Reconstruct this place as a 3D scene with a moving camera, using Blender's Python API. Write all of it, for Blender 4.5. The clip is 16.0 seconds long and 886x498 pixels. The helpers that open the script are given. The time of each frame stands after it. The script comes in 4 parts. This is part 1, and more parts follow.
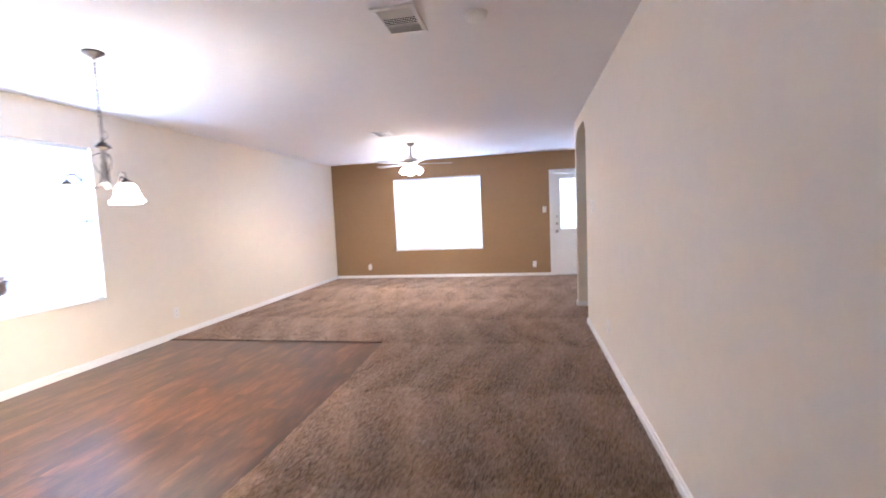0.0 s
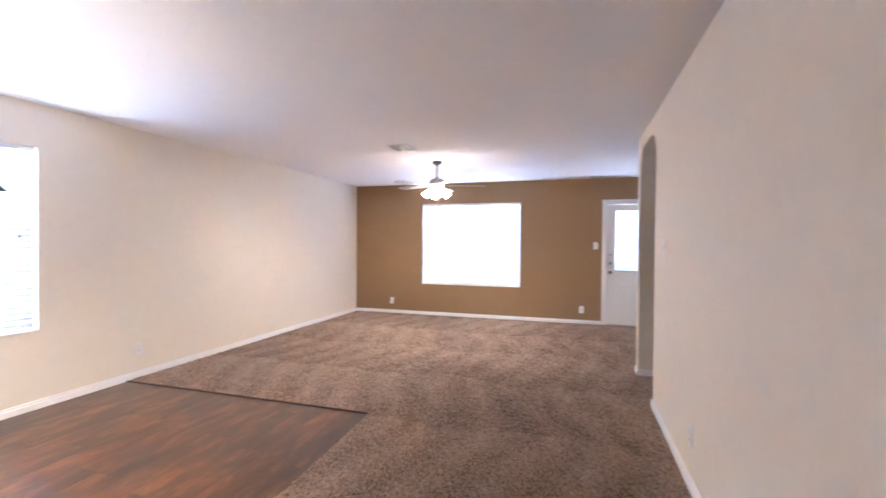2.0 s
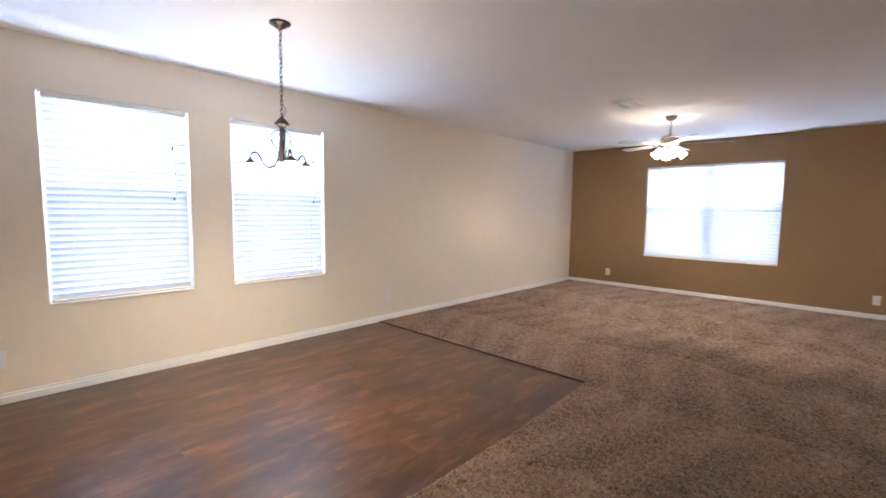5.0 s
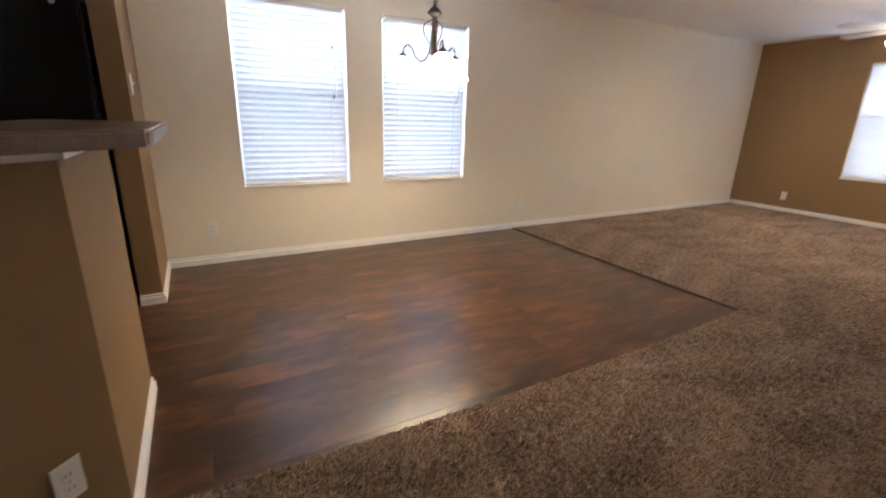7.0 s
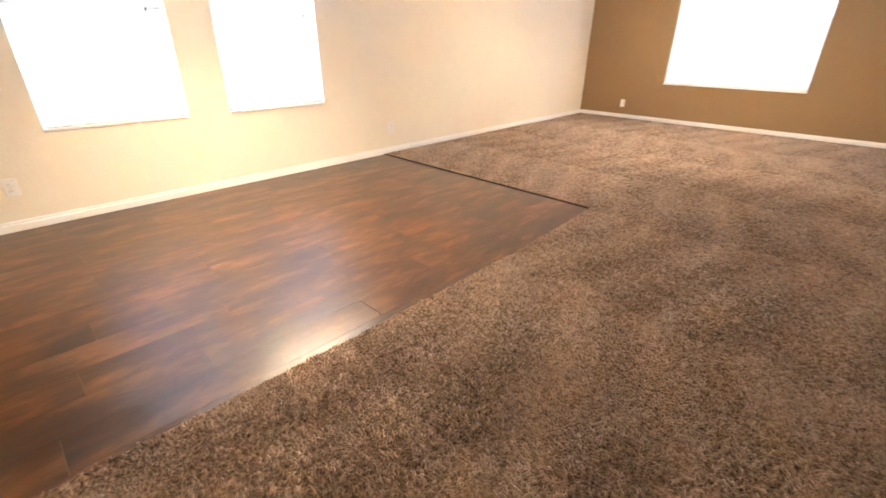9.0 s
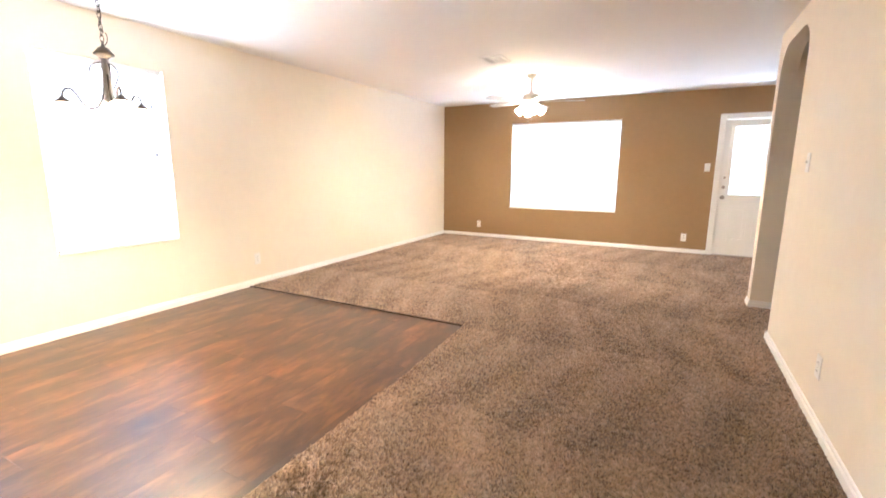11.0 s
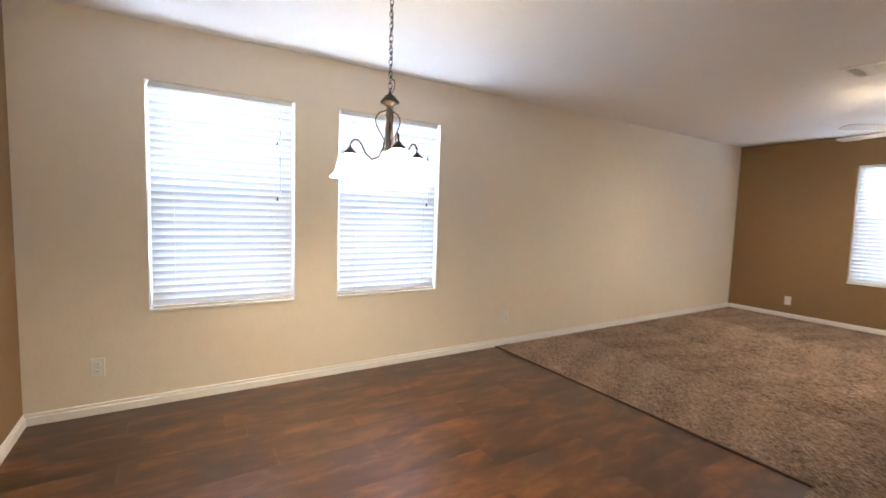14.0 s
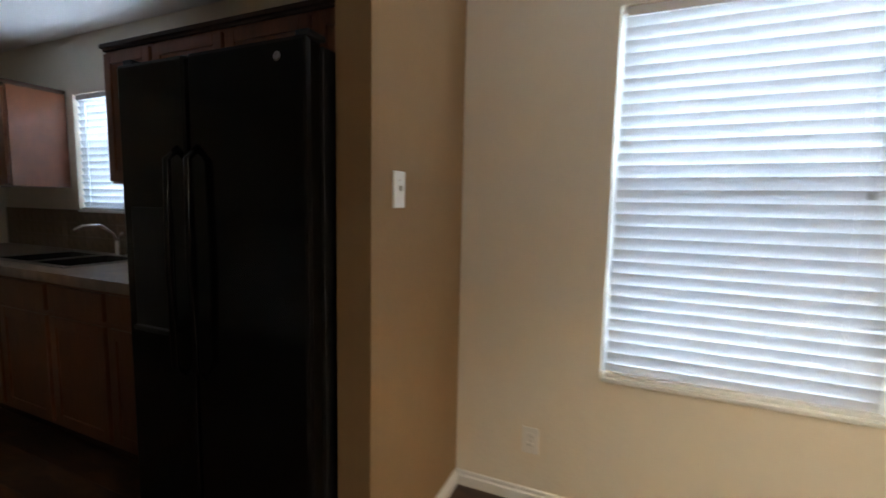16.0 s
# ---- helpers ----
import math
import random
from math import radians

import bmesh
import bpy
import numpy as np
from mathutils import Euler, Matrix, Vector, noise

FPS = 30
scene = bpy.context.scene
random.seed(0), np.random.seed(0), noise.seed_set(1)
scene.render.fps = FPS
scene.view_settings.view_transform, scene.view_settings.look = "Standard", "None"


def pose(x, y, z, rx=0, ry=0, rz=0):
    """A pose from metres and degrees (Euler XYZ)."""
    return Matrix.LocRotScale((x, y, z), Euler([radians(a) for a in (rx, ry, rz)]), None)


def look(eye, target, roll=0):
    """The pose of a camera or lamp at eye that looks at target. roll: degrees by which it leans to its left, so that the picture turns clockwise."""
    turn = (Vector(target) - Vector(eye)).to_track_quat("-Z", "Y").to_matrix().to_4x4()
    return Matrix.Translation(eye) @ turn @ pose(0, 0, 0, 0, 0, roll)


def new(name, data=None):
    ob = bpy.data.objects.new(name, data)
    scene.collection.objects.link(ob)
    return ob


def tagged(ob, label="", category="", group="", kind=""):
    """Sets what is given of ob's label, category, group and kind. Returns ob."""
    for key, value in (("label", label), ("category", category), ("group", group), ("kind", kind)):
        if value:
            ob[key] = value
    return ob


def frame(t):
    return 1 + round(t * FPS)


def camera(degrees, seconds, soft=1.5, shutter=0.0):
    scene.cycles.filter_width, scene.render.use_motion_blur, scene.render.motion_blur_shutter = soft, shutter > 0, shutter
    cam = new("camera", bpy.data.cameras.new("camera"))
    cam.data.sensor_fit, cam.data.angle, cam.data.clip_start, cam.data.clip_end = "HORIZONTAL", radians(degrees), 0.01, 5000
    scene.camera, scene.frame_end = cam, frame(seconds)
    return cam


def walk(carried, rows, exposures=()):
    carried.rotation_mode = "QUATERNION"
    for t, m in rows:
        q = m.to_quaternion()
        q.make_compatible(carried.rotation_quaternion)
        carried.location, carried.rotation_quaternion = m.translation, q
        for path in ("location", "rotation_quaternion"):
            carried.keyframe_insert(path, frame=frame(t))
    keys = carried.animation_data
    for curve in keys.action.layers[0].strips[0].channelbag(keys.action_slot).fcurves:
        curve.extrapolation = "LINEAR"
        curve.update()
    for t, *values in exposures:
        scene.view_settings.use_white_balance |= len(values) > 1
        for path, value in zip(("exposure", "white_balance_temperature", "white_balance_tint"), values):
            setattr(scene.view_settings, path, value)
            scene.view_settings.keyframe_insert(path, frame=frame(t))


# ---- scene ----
cam = camera(91.0, 16.0, 1.5, 0.5)
PATH = [
    (0, (0.032, 0.027, 1.306), (-0.349, 1.984, 1.148), -2.5),
    (0.5, (0.064, 0.477, 1.314), (-0.235, 2.454, 1.263), -0.6),
    (1, (0.067, 0.796, 1.322), (-0.242, 2.771, 1.271), -0.0),
    (1.5, (0.057, 1.03, 1.36), (-0.249, 3.006, 1.323), -0.6),
    (2, (0.07, 1.176, 1.354), (-0.515, 3.088, 1.325), 0.4),
    (2.5, (0.079, 1.212, 1.345), (-0.686, 3.059, 1.279), 0.1),
    (3, (0.081, 1.218, 1.334), (-0.759, 3.031, 1.238), -0.4),
    (3.5, (0.051, 1.189, 1.333), (-0.896, 2.946, 1.212), -0.2),
    (4, (0.046, 1.173, 1.338), (-1.056, 2.836, 1.201), 0.1),
    (4.5, (0.004, 1.167, 1.329), (-1.254, 2.715, 1.182), 0.3),
    (7, (-0.063, 1.078, 1.232), (-1.729, 2.022, 0.656), 1.7),
    (7.5, (-0.114, 1.066, 1.197), (-1.692, 1.966, 0.361), 1.6),
    (8, (-0.085, 1.094, 1.18), (-1.637, 2.022, 0.325), 1.0),
    (8.5, (-0.077, 1.119, 1.194), (-1.482, 2.248, 0.326), 0.7),
    (9, (-0.054, 1.147, 1.19), (-1.312, 2.441, 0.326), 0.3),
    (11.5, (-0.044, 1.162, 1.324), (-0.936, 2.941, 1.124), 1.0),
    (12, (-0.049, 1.147, 1.364), (-0.987, 2.912, 1.283), 1.3),
    (12.5, (-0.123, 1.145, 1.353), (-1.119, 2.878, 1.287), 0.8),
    (13, (-0.287, 1.215, 1.32), (-1.562, 2.751, 1.2), 0.2),
    (13.5, (-0.489, 1.407, 1.345), (-2.059, 2.642, 1.248), 1.8),
    (14, (-0.704, 1.56, 1.319), (-2.4, 2.606, 1.153), 1.8),
    (14.3, (-0.915, 1.632, 1.334), (-2.653, 2.613, 1.201), 2.1),
    (14.5, (-1.036, 1.658, 1.337), (-2.832, 2.533, 1.254), 1.3),
    (15, (-1.459, 1.723, 1.334), (-3.437, 1.973, 1.174), 1.6),
    (15.2, (-1.605, 1.701, 1.347), (-3.6, 1.677, 1.216), 2.6),
    (15.5, (-1.825, 1.66, 1.326), (-3.779, 1.285, 1.124), 2.1),
    (15.6, (-1.894, 1.656, 1.314), (-3.822, 1.165, 1.105), 2.0),
    (16, (-2.2, 1.496, 1.329), (-4.025, 0.704, 1.126), 1.1),
]
EXPOSURES = [(0.0, 2.5, 4900, 20), (1.5, 2.4, 4950, 20), (3.5, 2.05, 5050, 18), (4.7, 1.75, 5150, 15), (7.0, 1.3, 5650, 14), (8.0, 2.05, 6000, 17), (9.0, 2.6, 6000, 16),
             (11.5, 2.95, 5600, 12), (12.0, 2.7, 5600, 12), (12.5, 2.35, 5650, 12), (13.5, 1.6, 5700, 12), (14.5, 1.35, 5850, 12), (15.0, 1.15, 5950, 9), (16.0, 0.85, 5800, 7)]
walk(cam, [(t, look(eye, target, roll)) for t, eye, target, roll in PATH], EXPOSURES)

# strengths of the light
WIN_POWER, SHADE_GLOW, FAN_GLOW, BULB_GLOW, FAN_BULB_GLOW, SLAT_PASS = 42.0, 12.0, 20.0, 240.0, 1800.0, 0.17

# ---- light and exposure are set above; world and window light follow ----
world = bpy.data.worlds.new("sky")
world.use_nodes = True
scene.world = world
wn = world.node_tree.nodes
sky = wn.new("ShaderNodeTexSky")
sky.sky_type, sky.sun_disc, sky.sun_elevation, sky.sun_rotation = "NISHITA", False, radians(50), radians(140)
wn["Background"].inputs["Strength"].default_value = 0.1
world.node_tree.links.new(sky.outputs["Color"], wn["Background"].inputs["Color"])
sun = new("sun", bpy.data.lights.new("sun", "SUN"))
sun.data.energy, sun.data.angle, sun.data.color = 2.5, radians(0.5), (1, 0.95, 0.88)
sun.matrix_world = look((20, -20, 34), (0, 0, 0))

# room, in metres
LEFT, FAR, RIGHT, CEIL = -4.05, 8.85, 0.69, 2.44
BACK, EAST, KIT_BACK = -3.2, 2.1, -3.2
PART_Y, PART_X, PART_T = 0.785, -3.30, 0.128
ARCH_A, ARCH_B, PIER = 5.11, 6.03, 6.17
WOOD_X, WOOD_Y = -1.48, 4.272
WIN_L = ((1.41, 2.32), (2.65, 3.56))
WIN_Z = (0.625, 2.09)
FARWIN, FARWIN_Z = (-2.69, -0.86), (0.585, 2.07)
KWIN, KWIN_Z = (-2.18, -1.27), (1.23, 2.05)
DOOR = (0.56, 1.42, 2.0)
WALL_T = 0.15


def window_lamp(name, at, towards, w, h, power):
    ob = new(name, bpy.data.lights.new(name, "AREA"))
    ob.data.shape, ob.data.size, ob.data.size_y = "RECTANGLE", w, h
    ob.data.energy, ob.data.color = power, (0.80, 0.90, 1.0)
    ob.matrix_world = look(at, towards)
    return ob


for y0, y1 in WIN_L:
    window_lamp("window_light", (LEFT - WALL_T - 0.02, (y0 + y1) / 2, 1.36), (0, (y0 + y1) / 2, 1.36), 0.93, 1.52, WIN_POWER)
window_lamp("window_light", ((FARWIN[0] + FARWIN[1]) / 2, FAR + WALL_T + 0.02, 1.33), ((FARWIN[0] + FARWIN[1]) / 2, 0, 1.33), 1.85, 1.52, 1.95 * WIN_POWER)
window_lamp("window_light", (LEFT - WALL_T - 0.02, -1.72, 1.64), (0, -1.72, 1.64), 0.93, 0.84, 1.0 * WIN_POWER)
window_lamp("window_light", (0.99, FAR + WALL_T + 0.02, 1.42), (0.99, 0, 1.42), 0.6, 1.0, 0.2 * WIN_POWER)


# ---- materials ----
def material(name, color, rough=0.6, metal=0.0, spread=0.0, scale=40.0, bump=0.0, bump_scale=200.0, emit=0.0, coat=0.0, stretch=(1, 1, 1)):
    m = bpy.data.materials.new(name)
    m.use_nodes = True
    n, l = m.node_tree.nodes, m.node_tree.links
    b = n["Principled BSDF"]
    b.inputs["Roughness"].default_value, b.inputs["Metallic"].default_value = rough, metal
    b.inputs["Base Color"].default_value = (*color, 1)
    b.inputs["Coat Weight"].default_value = coat
    if emit:
        b.inputs["Emission Color"].default_value, b.inputs["Emission Strength"].default_value = (*color, 1), emit
    tc = n.new("ShaderNodeTexCoord")
    mp = n.new("ShaderNodeMapping")
    mp.inputs["Scale"].default_value = stretch
    l.new(tc.outputs["Object"], mp.inputs["Vector"])
    if spread:
        small, big = n.new("ShaderNodeTexNoise"), n.new("ShaderNodeTexNoise")
        small.inputs["Scale"].default_value, big.inputs["Scale"].default_value = scale, scale / 14
        small.inputs["Detail"].default_value = 5
        mixer = n.new("ShaderNodeMath")
        mixer.operation = "ADD"
        ramp = n.new("ShaderNodeValToRGB")
        ramp.color_ramp.elements[0].position, ramp.color_ramp.elements[1].position = 0.7, 1.3
        lo = tuple(max(0, c * (1 - spread)) for c in color)
        hi = tuple(min(1, c * (1 + spread)) for c in color)
        ramp.color_ramp.elements[0].color, ramp.color_ramp.elements[1].color = (*lo, 1), (*hi, 1)
        half = n.new("ShaderNodeMath")
        half.operation, half.inputs[1].default_value = "MULTIPLY", 1.0
        for t in (small, big):
            l.new(mp.outputs["Vector"], t.inputs["Vector"])
        l.new(small.outputs["Fac"], mixer.inputs[0])
        l.new(big.outputs["Fac"], mixer.inputs[1])
        ramp.color_ramp.elements[0].position, ramp.color_ramp.elements[1].position = 0.25, 0.75
        half.inputs[1].default_value = 0.5
        l.new(mixer.outputs[0], half.inputs[0])
        l.new(half.outputs[0], ramp.inputs["Fac"])
        l.new(ramp.outputs["Color"], b.inputs["Base Color"])
    if bump:
        nz, bp = n.new("ShaderNodeTexNoise"), n.new("ShaderNodeBump")
        nz.inputs["Scale"].default_value, nz.inputs["Detail"].default_value = bump_scale, 3
        bp.inputs["Strength"].default_value, bp.inputs["Distance"].default_value = bump, 0.004
        l.new(mp.outputs["Vector"], nz.inputs["Vector"])
        l.new(nz.outputs["Fac"], bp.inputs["Height"])
        l.new(bp.outputs["Normal"], b.inputs["Normal"])
    return m


CREAM = material("cream_paint", (0.82, 0.75, 0.635), 0.75, spread=0.03, scale=12, bump=0.25, bump_scale=55)
BROWN = material("brown_paint", (0.30, 0.19, 0.09), 0.75, spread=0.05, scale=12, bump=0.25, bump_scale=55)
WHITE_CEIL = material("ceiling_paint", (0.84, 0.82, 0.81), 0.85, spread=0.02, scale=10, bump=0.35, bump_scale=70)
TRIM = material("white_gloss_paint", (0.87, 0.86, 0.84), 0.35, spread=0.02, scale=20, bump=0.05, bump_scale=90)
PLASTIC = material("white_plastic", (0.82, 0.81, 0.78), 0.35)
BLADE = material("pale_fan_blade", (0.55, 0.55, 0.56), 0.4, spread=0.05, scale=30)
SLOT = material("dark_slot", (0.05, 0.05, 0.05), 0.6)
BRONZE = material("oil_rubbed_bronze", (0.085, 0.07, 0.06), 0.36, 0.85, spread=0.3, scale=60)
NICKEL = material("brushed_nickel", (0.42, 0.38, 0.34), 0.33, 1.0, spread=0.1, scale=80)
CHROME = material("chrome", (0.75, 0.75, 0.75), 0.12, 1.0)
BLACK_GLOSS = material("black_enamel", (0.004, 0.004, 0.0045), 0.14, spread=0.2, scale=40)
BLACK_MATT = material("black_plastic", (0.008, 0.008, 0.009), 0.45)
BLACK_GLOSS.node_tree.nodes["Principled BSDF"].inputs["Specular IOR Level"].default_value = 0.22
CABINET = material("stained_maple", (0.20, 0.066, 0.022), 0.38, spread=0.4, scale=14, bump=0.06, bump_scale=60, stretch=(1, 6, 0.6), coat=0.15)
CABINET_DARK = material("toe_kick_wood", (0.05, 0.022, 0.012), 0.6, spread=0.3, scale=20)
LAMINATE = material("speckled_laminate", (0.33, 0.23, 0.155), 0.35, spread=0.5, scale=160, bump=0.02, bump_scale=200)
GRANITE_BAR = material("brown_stone_laminate", (0.22, 0.145, 0.10), 0.3, spread=0.55, scale=130, bump=0.02, bump_scale=200)
TILE = material("slate_tile", (0.19, 0.125, 0.075), 0.5, spread=0.45, scale=22, bump=0.2, bump_scale=60)
GROUT = material("grout", (0.25, 0.2, 0.15), 0.9, spread=0.1, scale=60)
VINYL = material("window_vinyl", (0.8, 0.8, 0.8), 0.4)
EDGE_SHADE = material("edge_shade_brown", (0.035, 0.015, 0.010), 0.6, spread=0.3, scale=30, stretch=(0.2, 1, 1))
GRASS = material("lawn", (0.08, 0.11, 0.04), 0.9, spread=0.4, scale=30)
STONE = material("sun_block_grey", (0.12, 0.11, 0.1), 0.9, spread=0.2, scale=30)


def lamp_glass(name, color, strength):
    m = material(name, color, 0.3)
    b = m.node_tree.nodes["Principled BSDF"]
    b.inputs["Emission Color"].default_value, b.inputs["Emission Strength"].default_value = (*color, 1), strength
    return m


FROST = lamp_glass("lit_frosted_glass", (1.0, 0.78, 0.48), SHADE_GLOW)
BULB = lamp_glass("lit_bulb", (1.0, 0.80, 0.52), BULB_GLOW)
FAN_BULB = lamp_glass("lit_fan_bulb", (1.0, 0.80, 0.52), FAN_BULB_GLOW)
FROST_FAN = lamp_glass("lit_frosted_glass_fan", (1.0, 0.78, 0.50), FAN_GLOW)


def glass_material():
    m = bpy.data.materials.new("clear_glass")
    m.use_nodes = True
    n, l = m.node_tree.nodes, m.node_tree.links
    g, t, mix, fr = n.new("ShaderNodeBsdfGlossy"), n.new("ShaderNodeBsdfTransparent"), n.new("ShaderNodeMixShader"), n.new("ShaderNodeFresnel")
    g.inputs["Roughness"].default_value = 0.02
    l.new(fr.outputs[0], mix.inputs[0])
    l.new(t.outputs[0], mix.inputs[1])
    l.new(g.outputs[0], mix.inputs[2])
    l.new(mix.outputs[0], n["Material Output"].inputs["Surface"])
    return m


GLASS = glass_material()


def slat_material():
    m = bpy.data.materials.new("white_blind_vinyl")
    m.use_nodes = True
    n, l = m.node_tree.nodes, m.node_tree.links
    b = n["Principled BSDF"]
    b.inputs["Base Color"].default_value, b.inputs["Roughness"].default_value = (0.85, 0.86, 0.87, 1), 0.45
    tr, mix = n.new("ShaderNodeBsdfTranslucent"), n.new("ShaderNodeMixShader")
    tr.inputs["Color"].default_value = (0.85, 0.88, 0.92, 1)
    mix.inputs[0].default_value = SLAT_PASS
    l.new(b.outputs[0], mix.inputs[1])
    l.new(tr.outputs[0], mix.inputs[2])
    l.new(mix.outputs[0], n["Material Output"].inputs["Surface"])
    return m


SLAT = slat_material()


def screen_material():
    """Fine dark mesh, seen as a thin grey veil."""
    m = bpy.data.materials.new("insect_screen_mesh")
    m.use_nodes = True
    n, l = m.node_tree.nodes, m.node_tree.links
    t, mix = n.new("ShaderNodeBsdfTransparent"), n.new("ShaderNodeMixShader")
    n["Principled BSDF"].inputs["Base Color"].default_value = (0.03, 0.03, 0.032, 1)
    mix.inputs[0].default_value = 0.27
    l.new(t.outputs[0], mix.inputs[1])
    l.new(n["Principled BSDF"].outputs[0], mix.inputs[2])
    l.new(mix.outputs[0], n["Material Output"].inputs["Surface"])
    return m


SCREEN = screen_material()


def wood_floor_material():
    m = bpy.data.materials.new("dark_hickory_laminate")
    m.use_nodes = True
    n, l = m.node_tree.nodes, m.node_tree.links
    b = n["Principled BSDF"]
    tc, info = n.new("ShaderNodeTexCoord"), n.new("ShaderNodeObjectInfo")
    off = n.new("ShaderNodeVectorMath")
    off.operation = "MULTIPLY_ADD"
    off.inputs[1].default_value = (1, 1, 1)
    spread = n.new("ShaderNodeCombineXYZ")
    big = n.new("ShaderNodeMath")
    big.operation, big.inputs[1].default_value = "MULTIPLY", 57.0
    l.new(info.outputs["Random"], big.inputs[0])
    for k in range(3):
        l.new(big.outputs[0], spread.inputs[k])
    l.new(tc.outputs["Object"], off.inputs[0])
    l.new(spread.outputs[0], off.inputs[2])
    mp = n.new("ShaderNodeMapping")
    mp.inputs["Scale"].default_value = (6, 2.0, 4)
    l.new(off.outputs[0], mp.inputs["Vector"])
    cloud = n.new("ShaderNodeTexNoise")
    cloud.inputs["Scale"].default_value, cloud.inputs["Detail"].default_value, cloud.inputs["Distortion"].default_value = 1.2, 3, 0.35
    grain = n.new("ShaderNodeTexNoise")
    grain.inputs["Scale"].default_value, grain.inputs["Detail"].default_value, grain.inputs["Distortion"].default_value = 4.0, 6, 0.8
    l.new(mp.outputs[0], cloud.inputs["Vector"])
    l.new(mp.outputs[0], grain.inputs["Vector"])
    add = n.new("ShaderNodeMath")
    add.operation, add.inputs[1].default_value = "MULTIPLY_ADD", 0.68
    sc = n.new("ShaderNodeMath")
    sc.operation, sc.inputs[1].default_value = "MULTIPLY", 0.32
    l.new(grain.outputs["Fac"], sc.inputs[0])
    l.new(cloud.outputs["Fac"], add.inputs[0])
    l.new(sc.outputs[0], add.inputs[2])
    ramp = n.new("ShaderNodeValToRGB")
    e = ramp.color_ramp.elements
    e[0].position, e[0].color = 0.32, (0.019, 0.0092, 0.006, 1)
    e[1].position, e[1].color = 0.70, (0.20, 0.089, 0.034, 1)
    mid = e.new(0.5)
    mid.color = (0.070, 0.029, 0.0130, 1)
    l.new(add.outputs[0], ramp.inputs["Fac"])
    hsv = n.new("ShaderNodeHueSaturation")
    val = n.new("ShaderNodeMapRange")
    val.inputs["To Min"].default_value, val.inputs["To Max"].default_value = 0.82, 1.2
    l.new(info.outputs["Random"], val.inputs["Value"])
    l.new(val.outputs[0], hsv.inputs["Value"])
    l.new(ramp.outputs[0], hsv.inputs["Color"])
    l.new(hsv.outputs[0], b.inputs["Base Color"])
    rr = n.new("ShaderNodeMapRange")
    rr.inputs["To Min"].default_value, rr.inputs["To Max"].default_value = 0.28, 0.32
    b.inputs["Specular IOR Level"].default_value = 0.75
    l.new(grain.outputs["Fac"], rr.inputs["Value"])
    l.new(rr.outputs[0], b.inputs["Roughness"])
    bp = n.new("ShaderNodeBump")
    bp.inputs["Strength"].default_value, bp.inputs["Distance"].default_value = 0.05, 0.002
    l.new(add.outputs[0], bp.inputs["Height"])
    l.new(bp.outputs[0], b.inputs["Normal"])
    return m


